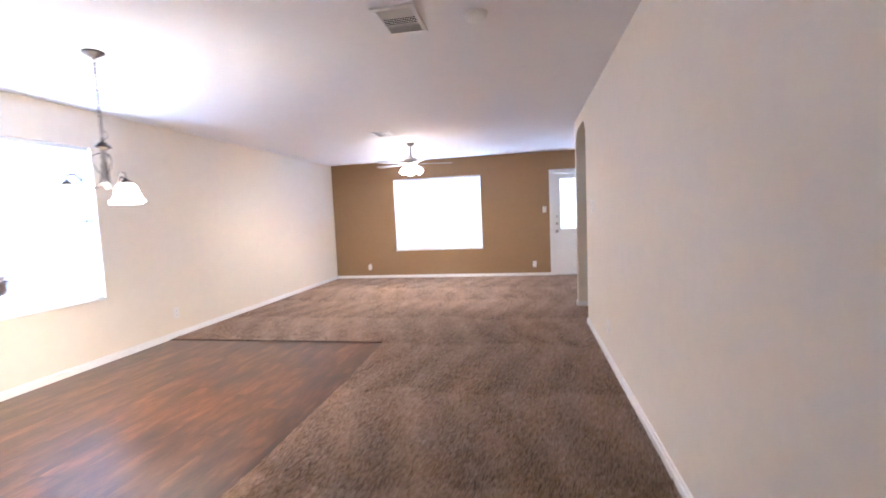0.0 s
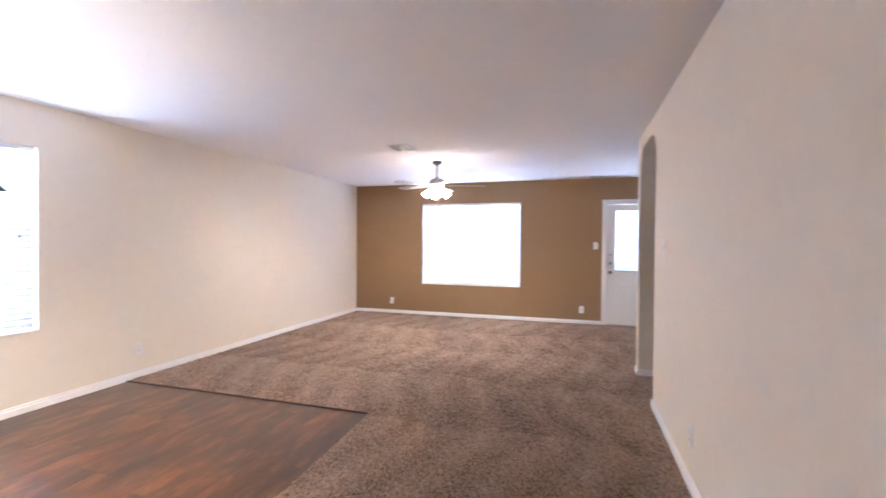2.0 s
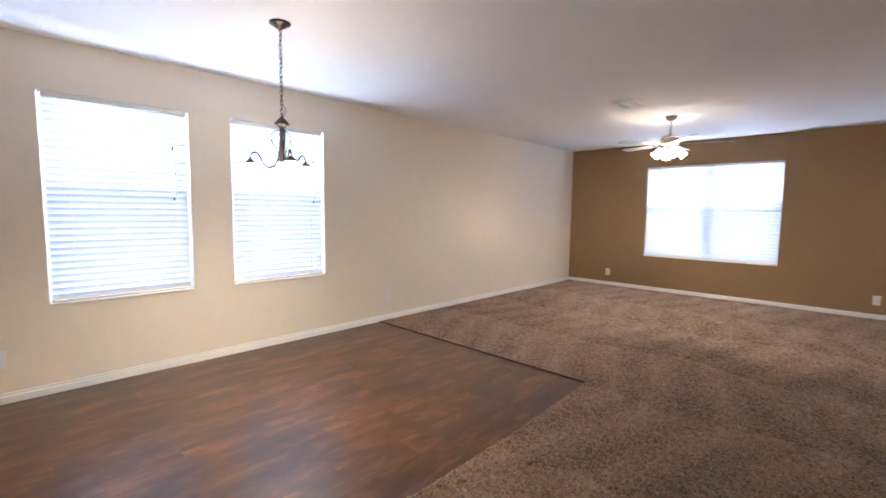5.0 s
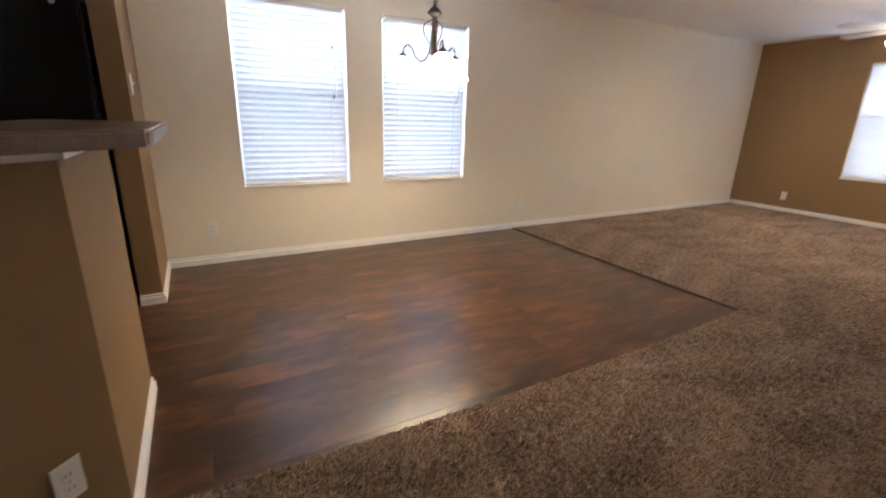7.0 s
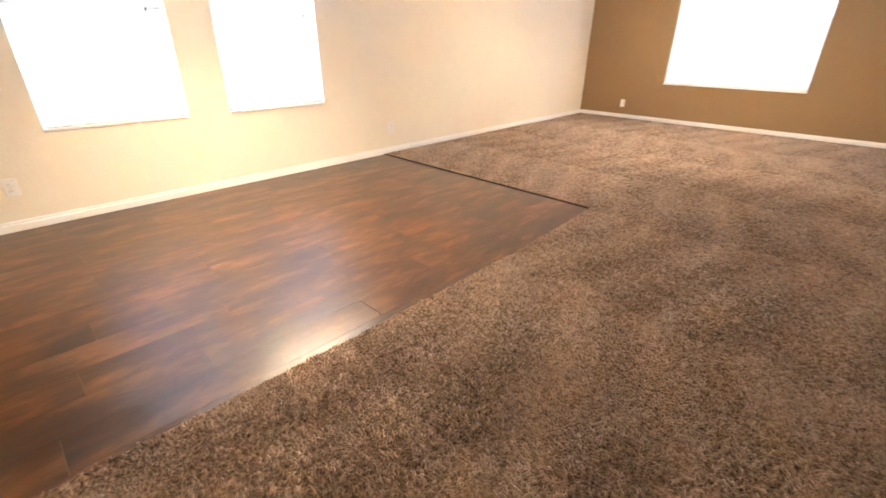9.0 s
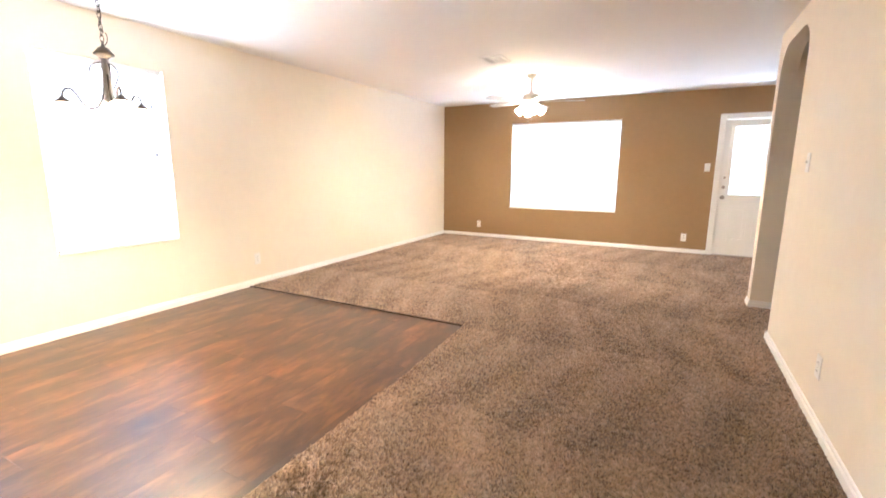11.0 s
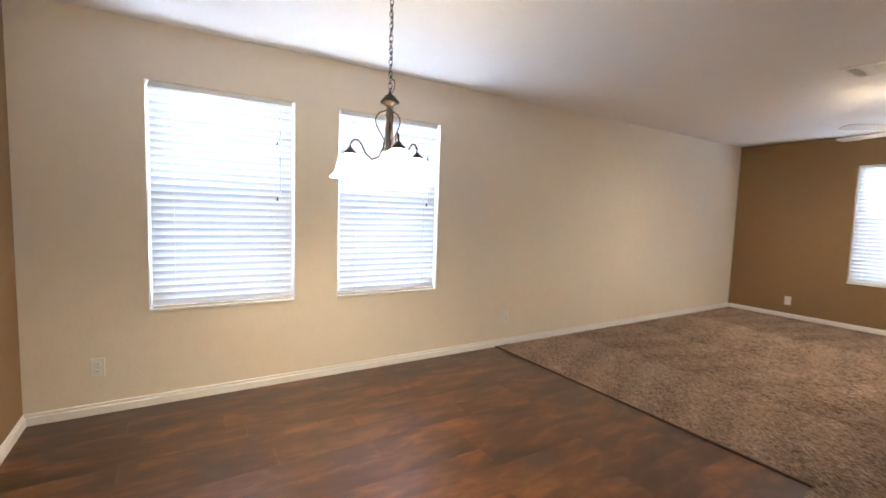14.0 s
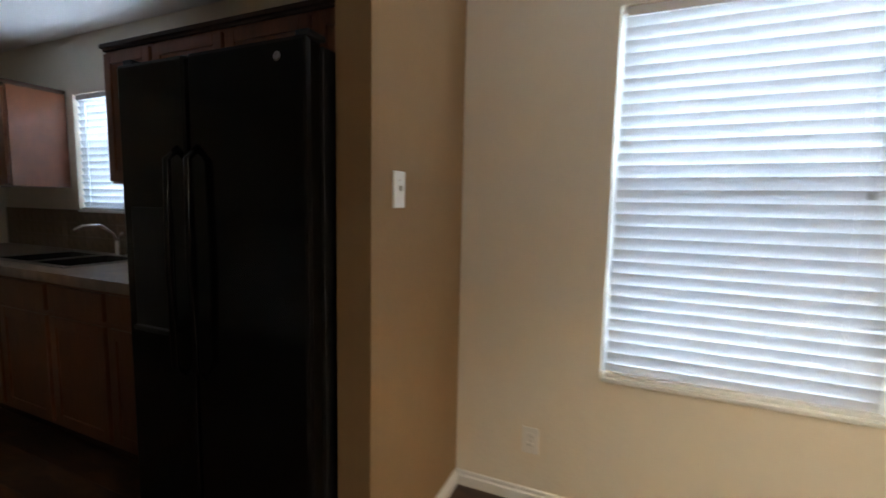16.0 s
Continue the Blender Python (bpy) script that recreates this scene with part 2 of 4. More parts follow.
def carpet_material(name, island):
    m = bpy.data.materials.new(name)
    m.use_nodes = True
    n, l = m.node_tree.nodes, m.node_tree.links
    b = n["Principled BSDF"]
    b.inputs["Roughness"].default_value = 0.95
    b.inputs["Specular IOR Level"].default_value = 0.1
    b.inputs["Sheen Weight"].default_value = 0.25
    tc = n.new("ShaderNodeTexCoord")
    fine, clump, nap = n.new("ShaderNodeTexNoise"), n.new("ShaderNodeTexNoise"), n.new("ShaderNodeTexNoise")
    fine.inputs["Scale"].default_value, fine.inputs["Detail"].default_value = 120, 2
    clump.inputs["Scale"].default_value, clump.inputs["Detail"].default_value = 58, 1
    mp = n.new("ShaderNodeMapping")
    mp.inputs["Scale"].default_value = (2.2, 0.7, 1)
    mp.inputs["Rotation"].default_value = (0, 0, radians(-14))
    nap.inputs["Scale"].default_value, nap.inputs["Detail"].default_value, nap.inputs["Distortion"].default_value = 1.6, 2, 0.6
    l.new(tc.outputs["Object"], fine.inputs["Vector"])
    l.new(tc.outputs["Object"], clump.inputs["Vector"])
    l.new(tc.outputs["Object"], mp.inputs["Vector"])
    l.new(mp.outputs[0], nap.inputs["Vector"])
    a1, a2 = n.new("ShaderNodeMath"), n.new("ShaderNodeMath")
    a1.operation = a2.operation = "MULTIPLY_ADD"
    a1.inputs[1].default_value, a2.inputs[1].default_value = 0.28, 0.42
    base = n.new("ShaderNodeMath")
    base.operation, base.inputs[1].default_value = "MULTIPLY", 0.21
    if island:
        geo = n.new("ShaderNodeNewGeometry")
        l.new(geo.outputs["Random Per Island"], a1.inputs[0])
    else:
        l.new(fine.outputs["Fac"], a1.inputs[0])
    tuft = n.new("ShaderNodeMapRange")
    tuft.inputs["From Min"].default_value, tuft.inputs["From Max"].default_value = 0.34, 0.66
    l.new(clump.outputs["Fac"], tuft.inputs["Value"])
    l.new(tuft.outputs[0], base.inputs[0])
    l.new(base.outputs[0], a1.inputs[2])
    # vacuum strokes, the leaning nap's light and dark put into the colour: rows across the room, in which the strokes
    # lean one way and then the other
    def node_math(op, one, two=0.0):
        nd = n.new("ShaderNodeMath")
        nd.operation = op
        for k, v in enumerate((one, two)):
            if isinstance(v, float):
                nd.inputs[k].default_value = v
            else:
                l.new(v, nd.inputs[k])
        return nd.outputs[0]

    warp = n.new("ShaderNodeTexNoise")
    warp.inputs["Scale"].default_value, warp.inputs["Detail"].default_value = 1.3, 2
    l.new(tc.outputs["Object"], warp.inputs["Vector"])
    xyz = n.new("ShaderNodeSeparateXYZ")
    l.new(tc.outputs["Object"], xyz.inputs[0])
    wob = node_math("MULTIPLY", warp.outputs["Fac"], 0.55)
    row_at = node_math("DIVIDE", node_math("ADD", xyz.outputs["Y"], wob), 1.12)
    zig = node_math("PINGPONG", row_at, 1.0)
    lean = node_math("MULTIPLY", zig, 0.42)
    across = node_math("ADD", node_math("ADD", xyz.outputs["X"], lean), node_math("MULTIPLY", warp.outputs["Fac"], 0.35))
    stripe = node_math("MULTIPLY_ADD", node_math("SINE", node_math("MULTIPLY", across, 15.5)), 0.5)
    stripe.node.inputs[2].default_value = 0.5
    rows = node_math("FRACT", row_at)
    sum1, sum2 = n.new("ShaderNodeMath"), n.new("ShaderNodeMath")
    sum1.operation = sum2.operation = "MULTIPLY_ADD"
    sum1.inputs[1].default_value, sum2.inputs[1].default_value = 0.20, 0.22
    part_nap = n.new("ShaderNodeMath")
    part_nap.operation, part_nap.inputs[1].default_value = "MULTIPLY", 0.42
    l.new(nap.outputs["Fac"], part_nap.inputs[0])
    l.new(stripe, sum1.inputs[0])
    l.new(part_nap.outputs[0], sum1.inputs[2])
    l.new(rows, sum2.inputs[0])
    l.new(sum1.outputs[0], sum2.inputs[2])
    l.new(sum2.outputs[0], a2.inputs[0])
    l.new(a1.outputs[0], a2.inputs[2])
    ramp = n.new("ShaderNodeValToRGB")
    e = ramp.color_ramp.elements
    e[0].position, e[0].color = 0.13, (0.068, 0.041, 0.032, 1)
    e[1].position, e[1].color = 0.67, (0.55, 0.39, 0.275, 1)
    l.new(a2.outputs[0], ramp.inputs["Fac"])
    l.new(ramp.outputs[0], b.inputs["Base Color"])
    bp = n.new("ShaderNodeBump")
    bp.inputs["Strength"].default_value, bp.inputs["Distance"].default_value = 0.9, 0.012
    l.new(a1.outputs[0], bp.inputs["Height"])
    if not island:
        l.new(bp.outputs[0], b.inputs["Normal"])
    return m


WOOD = wood_floor_material()
CARPET = carpet_material("brown_cut_pile", False)
PILE = carpet_material("brown_pile_tufts", True)


# ---- mesh helpers ----
def link(name, bm, mat, parent=None, label="", smooth=False):
    me = bpy.data.meshes.new(name)
    bmesh.ops.recalc_face_normals(bm, faces=bm.faces)
    bm.to_mesh(me)
    bm.free()
    me.materials.append(mat)
    if smooth:
        me.polygons.foreach_set("use_smooth", [True] * len(me.polygons))
    ob = new(name, me)
    if parent:
        ob.parent = parent
        ob.matrix_parent_inverse = Matrix.Identity(4)
    if label:
        tagged(ob, label)
    return ob


part = link


def holder(name, at, label, category, group="", rz=0):
    ob = new(name)
    ob.matrix_world = pose(*at, 0, 0, rz)
    return tagged(ob, label, category, group)


def box(bm, x0, x1, y0, y1, z0, z1, bevel=0.0):
    t = bmesh.new()
    bmesh.ops.create_cube(t, size=1.0, matrix=Matrix.Translation(((x0 + x1) / 2, (y0 + y1) / 2, (z0 + z1) / 2)) @ Matrix.Diagonal((x1 - x0, y1 - y0, z1 - z0, 1)))
    if bevel:
        bmesh.ops.bevel(t, geom=t.edges[:], offset=bevel, segments=2, affect="EDGES", profile=0.5)
    return merge(bm, t)


def merge(bm, t):
    me = bpy.data.meshes.new("tmp")
    t.to_mesh(me)
    t.free()
    bm.from_mesh(me)
    bpy.data.meshes.remove(me)
    return bm


def boxes(*items, bevel=0.0):
    bm = bmesh.new()
    for it in items:
        box(bm, *it, bevel=bevel)
    return bm


def lathe(profile, steps=28, bm=None, at=(0, 0, 0)):
    """Turn (radius, height) pairs round z."""
    bm = bm or bmesh.new()
    rings = []
    for r, z in profile:
        r = max(r, 0.0002)
        rings.append([bm.verts.new((at[0] + r * math.cos(2 * math.pi * k / steps), at[1] + r * math.sin(2 * math.pi * k / steps), at[2] + z)) for k in range(steps)])
    for a, b in zip(rings, rings[1:]):
        for k in range(steps):
            bm.faces.new((a[k], a[(k + 1) % steps], b[(k + 1) % steps], b[k]))
    return bm


def tube(points, radius, bm=None, sides=8, closed=False):
    """A round bar along a line of points."""
    bm = bm or bmesh.new()
    pts = [Vector(p) for p in points]
    rings = []
    for i, p in enumerate(pts):
        nxt = pts[(i + 1) % len(pts)] if closed or i < len(pts) - 1 else p
        prv = pts[i - 1] if closed or i > 0 else p
        d = (nxt - prv).normalized()
        u = d.orthogonal().normalized() if abs(d.z) > 0.99 else d.cross(Vector((0, 0, 1))).normalized()
        v = d.cross(u)
        rings.append([bm.verts.new(p + radius * (math.cos(2 * math.pi * k / sides) * u + math.sin(2 * math.pi * k / sides) * v)) for k in range(sides)])
    pairs = list(zip(rings, rings[1:])) + ([(rings[-1], rings[0])] if closed else [])
    for a, b in pairs:
        for k in range(sides):
            bm.faces.new((a[k], a[(k + 1) % sides], b[(k + 1) % sides], b[k]))
    if not closed:
        bm.faces.new(rings[0])
        bm.faces.new(rings[-1])
    return bm


def prism(outline, z0, z1, bm=None):
    bm = bm or bmesh.new()
    lo = [bm.verts.new((x, y, z0)) for x, y in outline]
    hi = [bm.verts.new((x, y, z1)) for x, y in outline]
    bm.faces.new(lo)
    bm.faces.new(hi)
    for k in range(len(outline)):
        j = (k + 1) % len(outline)
        bm.faces.new((lo[k], lo[j], hi[j], hi[k]))
    return bm


def structure(name, bm, mat, label, smooth=False):
    return tagged(link(name, bm, mat, None, label, smooth), kind="structure")


# ---- walls, floor, ceiling ----
def wall_with_holes(along, at, thick, a, b, holes, z1=CEIL):
    """Boxes of a straight wall; holes are (start, end, bottom, top) along it."""
    out, cur = [], a
    lo, hi = min(at, at + thick), max(at, at + thick)
    spans = []
    for h0, h1, zb, zt in sorted(holes):
        spans.append((cur, h0, 0, z1))
        if zb > 0:
            spans.append((h0, h1, 0, zb))
        spans.append((h0, h1, zt, z1))
        cur = h1
    spans.append((cur, b, 0, z1))
    for s0, s1, zb, zt in spans:
        out.append((lo, hi, s0, s1, zb, zt) if along == "y" else (s0, s1, lo, hi, zb, zt))
    return boxes(*out)


structure("wall_left", wall_with_holes("y", LEFT, -WALL_T, KIT_BACK, FAR + WALL_T, [(*w, *WIN_Z) for w in WIN_L] + [(*KWIN, *KWIN_Z)]), CREAM, "cream painted wall with two blind-covered windows")
structure("wall_far", wall_with_holes("x", FAR, WALL_T, LEFT, EAST + WALL_T, [(*FARWIN, *FARWIN_Z), (DOOR[0] - 0.02, DOOR[1] + 0.02, 0, DOOR[2] + 0.02)]), BROWN, "brown painted accent wall with wide window and door")
structure("wall_back", boxes((LEFT - WALL_T, EAST + WALL_T, BACK - WALL_T, BACK, 0, CEIL)), CREAM, "cream painted wall closing the hall and kitchen")
structure("wall_east", boxes((EAST, EAST + WALL_T, BACK, FAR, 0, CEIL)), CREAM, "cream painted side wall beyond the archway")
structure("wall_pier", boxes((RIGHT, EAST, ARCH_B, PIER, 0, CEIL)), CREAM, "cream painted cross wall beside the archway")


def arch_wall():
    """The long wall on the door side, with a round-cornered opening."""
    bm = boxes((RIGHT, RIGHT + 0.12, BACK, ARCH_A, 0, CEIL))
    r, top, n = 0.24, 2.30, 10
    line = [(ARCH_A, CEIL), (ARCH_A, top - r)]
    line += [(ARCH_A + r - r * math.cos(math.pi / 2 * k / n), top - r + r * math.sin(math.pi / 2 * k / n)) for k in range(1, n + 1)]
    line += [(ARCH_B - r + r * math.sin(math.pi / 2 * k / n), top - r + r * math.cos(math.pi / 2 * k / n)) for k in range(n + 1)]
    line += [(ARCH_B, CEIL)]
    top_line = [(y, CEIL) for y, z in line]
    for x in (RIGHT, RIGHT + 0.12):
        lower = [bm.verts.new((x, y, z)) for y, z in line]
        upper = [bm.verts.new((x, y, z)) for y, z in top_line]
        for k in range(1, len(line) - 2):
            quad = [lower[k], lower[k + 1], upper[k + 1], upper[k]]
            if abs(line[k][0] - line[k + 1][0]) > 1e-5:
                bm.faces.new(quad)
        if x == RIGHT:
            first = lower
    for k in range(1, len(line) - 2):
        bm.faces.new((first[k], first[k + 1], lower[k + 1], lower[k]))
    return bm


structure("wall_right", arch_wall(), CREAM, "long cream painted wall with a rounded archway")
stub = structure("partition", boxes((LEFT, PART_X, PART_Y - PART_T, PART_Y, 0, CEIL), bevel=0.003), CREAM, "short brown painted partition beside the refrigerator")
stub.data.materials.append(BROWN)
for p in stub.data.polygons:
    if p.normal.x > 0.5 or p.normal.y > 0.5:
        p.material_index = 1
structure("ceiling", boxes((LEFT - WALL_T, EAST + WALL_T, BACK - WALL_T, FAR + WALL_T, CEIL, CEIL + 0.12)), WHITE_CEIL, "white lightly textured ceiling")
# unseen slab, added above the ceiling to block the sun
structure("sun_block", boxes((LEFT - 0.5, EAST + 0.5, BACK - 0.5, FAR + 0.5, CEIL + 0.3, CEIL + 0.45)), STONE, "unseen flat grey slab that keeps the sun off the rooms")
structure("ground", boxes((-400, 400, -400, 400, -0.4, -0.3)), GRASS, "green lawn round the house")
structure("subfloor", boxes((LEFT - WALL_T, EAST + WALL_T, BACK - WALL_T, FAR + WALL_T, -0.3, -0.012)), SLOT, "dark slab under the floors")

# bar wall: straight end, then a face turned 45 degrees, then the hall side
BAR = [(-2.2, 0.785), (-1.446, 0.785), (-0.93, 0.269), (-0.93, -2.4), (-1.05, -2.4), (-1.05, 0.219), (-1.496, 0.665), (-2.2, 0.665)]
bar = structure("bar_wall", prism(BAR, 0, 1.124), CREAM, "brown painted half wall under the breakfast bar")
bar.data.materials.append(BROWN)
for p in bar.data.polygons:
    if p.normal.x > 0.5 or p.normal.y > 0.5:
        p.material_index = 1
TOP = [(-2.27, 0.99), (-1.42, 0.99), (-1.385, 0.981), (-0.754, 0.342), (-0.744, 0.32), (-0.744, -2.4), (-1.12, -2.4), (-1.12, 0.16), (-1.53, 0.57), (-2.27, 0.57)]


def bar_top():
    bm = prism(TOP, 1.141, 1.185)
    bmesh.ops.recalc_face_normals(bm, faces=bm.faces)
    bmesh.ops.bevel(bm, geom=bm.edges[:], offset=0.008, segments=2, affect="EDGES")
    return bm


tagged(link("bar_top", bar_top(), GRANITE_BAR), "brown speckled breakfast bar top on a half wall", "countertop")
structure("bar_trim", prism([(-2.21, 0.80), (-1.440, 0.80), (-0.916, 0.276), (-0.916, -2.4), (-0.94, -2.4), (-0.94, 0.26), (-1.45, 0.775), (-2.21, 0.775)], 1.110, 1.1405), TRIM, "white trim strip under the bar top")


# baseboards: a tall flat with a stepped top
def base_run(name, x0, y0, x1, y1, nx, ny):
    """Baseboard from one point to another; (nx, ny) points into the room."""
    d = Vector((x1 - x0, y1 - y0, 0))
    n = Vector((nx, ny, 0))
    section = [(0.0, 0.0), (0.015, 0.0), (0.015, 0.046), (0.007, 0.050), (0.007, 0.066), (0.003, 0.070), (0.0, 0.070)]
    bm = bmesh.new()
    rows = [[bm.verts.new(Vector((x0, y0, 0)) + d * k + n * a + Vector((0, 0, z))) for a, z in section] for k in (0, 1)]
    for k in range(len(section)):
        j = (k + 1) % len(section)
        bm.faces.new((rows[0][k], rows[0][j], rows[1][j], rows[1][k]))
    bm.faces.new(rows[0])
    bm.faces.new(rows[1])
    return structure(name, bm, TRIM, "white painted baseboard along the wall")


base_run("baseboard", LEFT, PART_Y, LEFT, FAR, 1, 0)
base_run("baseboard", LEFT + 0.015, FAR, DOOR[0] - 0.08, FAR, 0, -1)
base_run("baseboard", DOOR[1] + 0.08, FAR, EAST, FAR, 0, -1)
base_run("baseboard", RIGHT, BACK, RIGHT, ARCH_A, -1, 0)
base_run("baseboard", RIGHT - 0.015, ARCH_A, RIGHT + 0.135, ARCH_A, 0, 1)
base_run("baseboard", RIGHT, ARCH_B - 0.015, RIGHT, PIER + 0.015, -1, 0)
base_run("baseboard", RIGHT, ARCH_B, EAST, ARCH_B, 0, -1)
base_run("baseboard", RIGHT, PIER, EAST, PIER, 0, 1)
base_run("baseboard", EAST, PIER, EAST, FAR, -1, 0)
base_run("baseboard", LEFT + 0.015, PART_Y, PART_X + 0.015, PART_Y, 0, 1)
base_run("baseboard", PART_X, PART_Y - PART_T, PART_X, PART_Y, 1, 0)
base_run("baseboard", -2.2, 0.785, -1.44, 0.785, 0, 1)
base_run("baseboard", -1.446, 0.785, -0.93, 0.269, 0.7071, 0.7071)
base_run("baseboard", -0.93, 0.275, -0.93, -2.4, 1, 0)


# ---- windows and blinds ----
def blind(group, width, height, tilt, label):
    """A slatted blind that hangs from z = 0 along local x; +y faces the room."""
    b = holder("window_blind", (0, 0, 0), label, "blind", group)
    part("headrail", boxes((-width / 2, width / 2, -0.030, 0.016, -0.036, 0), bevel=0.003), VINYL, b)
    part("bottom_rail", boxes((-width / 2, width / 2, -0.022, 0.022, -height, -height + 0.018), bevel=0.004), VINYL, b)
    pitch = 0.0468
    count = int((height - 0.085) / pitch) + 1
    bm = bmesh.new()
    rows = []
    for a, z in ((-0.0255, -0.002), (-0.0125, 0.0015), (0.0, 0.003), (0.0125, 0.0015), (0.0255, -0.002)):
        rows.append([(x, a * math.cos(tilt) - z * math.sin(tilt), a * math.sin(tilt) + z * math.cos(tilt)) for x in (-width / 2 + 0.001, width / 2 - 0.001)])
    for dz in (0.0, 0.0025):
        vs = [[bm.verts.new((x, y, z - dz)) for x, y, z in r] for r in rows]
        for p, q in zip(vs, vs[1:]):
            bm.faces.new((p[0], p[1], q[1], q[0]))
    first = part("slat", bm, SLAT, b, smooth=True)
    step = (height - 0.085) / (count - 1)
    first.location.z = -0.052
    for k in range(1, count):
        o = new("slat", first.data)
        o.parent = b
        o.location.z = -0.052 - k * step
        o.rotation_euler.x = radians(random.uniform(-1.2, 1.2))
    for x in (-width / 2 + 0.13, width / 2 - 0.13) if width < 1.2 else (-width / 2 + 0.13, -0.3, 0.3, width / 2 - 0.13):
        part("ladder_cord", boxes((x - 0.0015, x + 0.0015, 0.024, 0.027, -height + 0.01, -0.06)), VINYL, b)
        part("rail_button", lathe([(0.0, 0.0), (0.008, 0.0), (0.008, 0.004), (0.0, 0.006)], 10, at=(x, 0.0, -height - 0.004)), PLASTIC, b)
    return b


def tilt_wand(b, width, drop):
    part("tilt_wand", tube([(-width / 2 + 0.10, 0.034, -0.06), (-width / 2 + 0.10, 0.036, -drop)], 0.004), VINYL, b)
    for k, z in enumerate((drop + 0.02, drop - 0.38)):
        part("cord_tassel", lathe([(0.002, 0.03), (0.006, 0.018), (0.007, 0.0), (0.0, 0.0)], 10, at=(-width / 2 + 0.12 + 0.0 * k, 0.036, -z)), BRONZE, b)


def window_unit(name, width, height, lights):
    """A vinyl single-hung window in local x and z, from z = 0 up; the glass lies at y = 0 and +y faces the room."""
    w = new(name)
    tagged(w, "white vinyl window set in a painted drywall opening", kind="structure")
    f = 0.045
    part("window_frame", boxes((-width / 2, -width / 2 + f, -0.03, 0.03, 0, height), (width / 2 - f, width / 2, -0.03, 0.03, 0, height), (-width / 2 + f, width / 2 - f, -0.03, 0.03, 0, f), (-width / 2 + f, width / 2 - f, -0.03, 0.03, height - f, height)), VINYL, w)
    step = width / lights
    for k in range(lights):
        x0, x1 = -width / 2 + k * step + f, -width / 2 + (k + 1) * step - f
        part("meeting_rail", boxes((x0, x1, -0.02, 0.025, height * 0.525 - 0.025, height * 0.525 + 0.025)), VINYL, w)
        pane = part("pane", boxes((x0, x1, -0.003, 0.003, f, height - f)), GLASS, w)
        pane.visible_shadow = False
        part("insect_screen", boxes((x0, x1, -0.029, -0.028, f, height * 0.525 - 0.026)), SCREEN, w, "fine dark insect screen over the lower sash")
        if k:
            part("mullion", boxes((x0 - 2 * f, x0, -0.028, 0.028, f, height - f)), VINYL, w)
    part("window_sill", boxes((-width / 2, width / 2, 0.03, 0.128, -0.004, 0.012), bevel=0.003), TRIM, w)
    return w


TILT = radians(72)
h_left = WIN_Z[1] - WIN_Z[0]
for k, (y0, y1) in enumerate(WIN_L):
    w = window_unit("window_%d" % (k + 1), y1 - y0 - 0.004, h_left, 1)
    w.matrix_world = pose(LEFT - 0.115, (y0 + y1) / 2, WIN_Z[0], 0, 0, -90)
    b = blind("dining blinds", y1 - y0 - 0.034, h_left - 0.012, TILT, "white slatted blind lowered over a dining window")
    tilt_wand(b, y1 - y0 - 0.006, 0.7)
    b.matrix_world = pose(LEFT - 0.030, (y0 + y1) / 2, WIN_Z[1] - 0.001, 0, 0, -90)
fw = FARWIN[1] - FARWIN[0]
w = window_unit("window_3", fw - 0.004, FARWIN_Z[1] - FARWIN_Z[0], 2)
w.matrix_world = pose((FARWIN[0] + FARWIN[1]) / 2, FAR + 0.115, FARWIN_Z[0], 0, 0, 180)
b = blind("living room blind", fw - 0.006, FARWIN_Z[1] - FARWIN_Z[0] - 0.012, TILT, "wide white slatted blind on the brown wall")
b.matrix_world = pose((FARWIN[0] + FARWIN[1]) / 2, FAR + 0.030, FARWIN_Z[1] - 0.001, 0, 0, 180)
kw = KWIN[1] - KWIN[0]
w = window_unit("window_4", kw - 0.004, KWIN_Z[1] - KWIN_Z[0], 1)
w.matrix_world = pose(LEFT - 0.115, (KWIN[0] + KWIN[1]) / 2, KWIN_Z[0], 0, 0, -90)
b = blind("kitchen blind", kw - 0.006, KWIN_Z[1] - KWIN_Z[0] - 0.012, TILT, "white slatted blind over the kitchen sink")
b.matrix_world = pose(LEFT - 0.030, (KWIN[0] + KWIN[1]) / 2, KWIN_Z[1] - 0.001, 0, 0, -90)


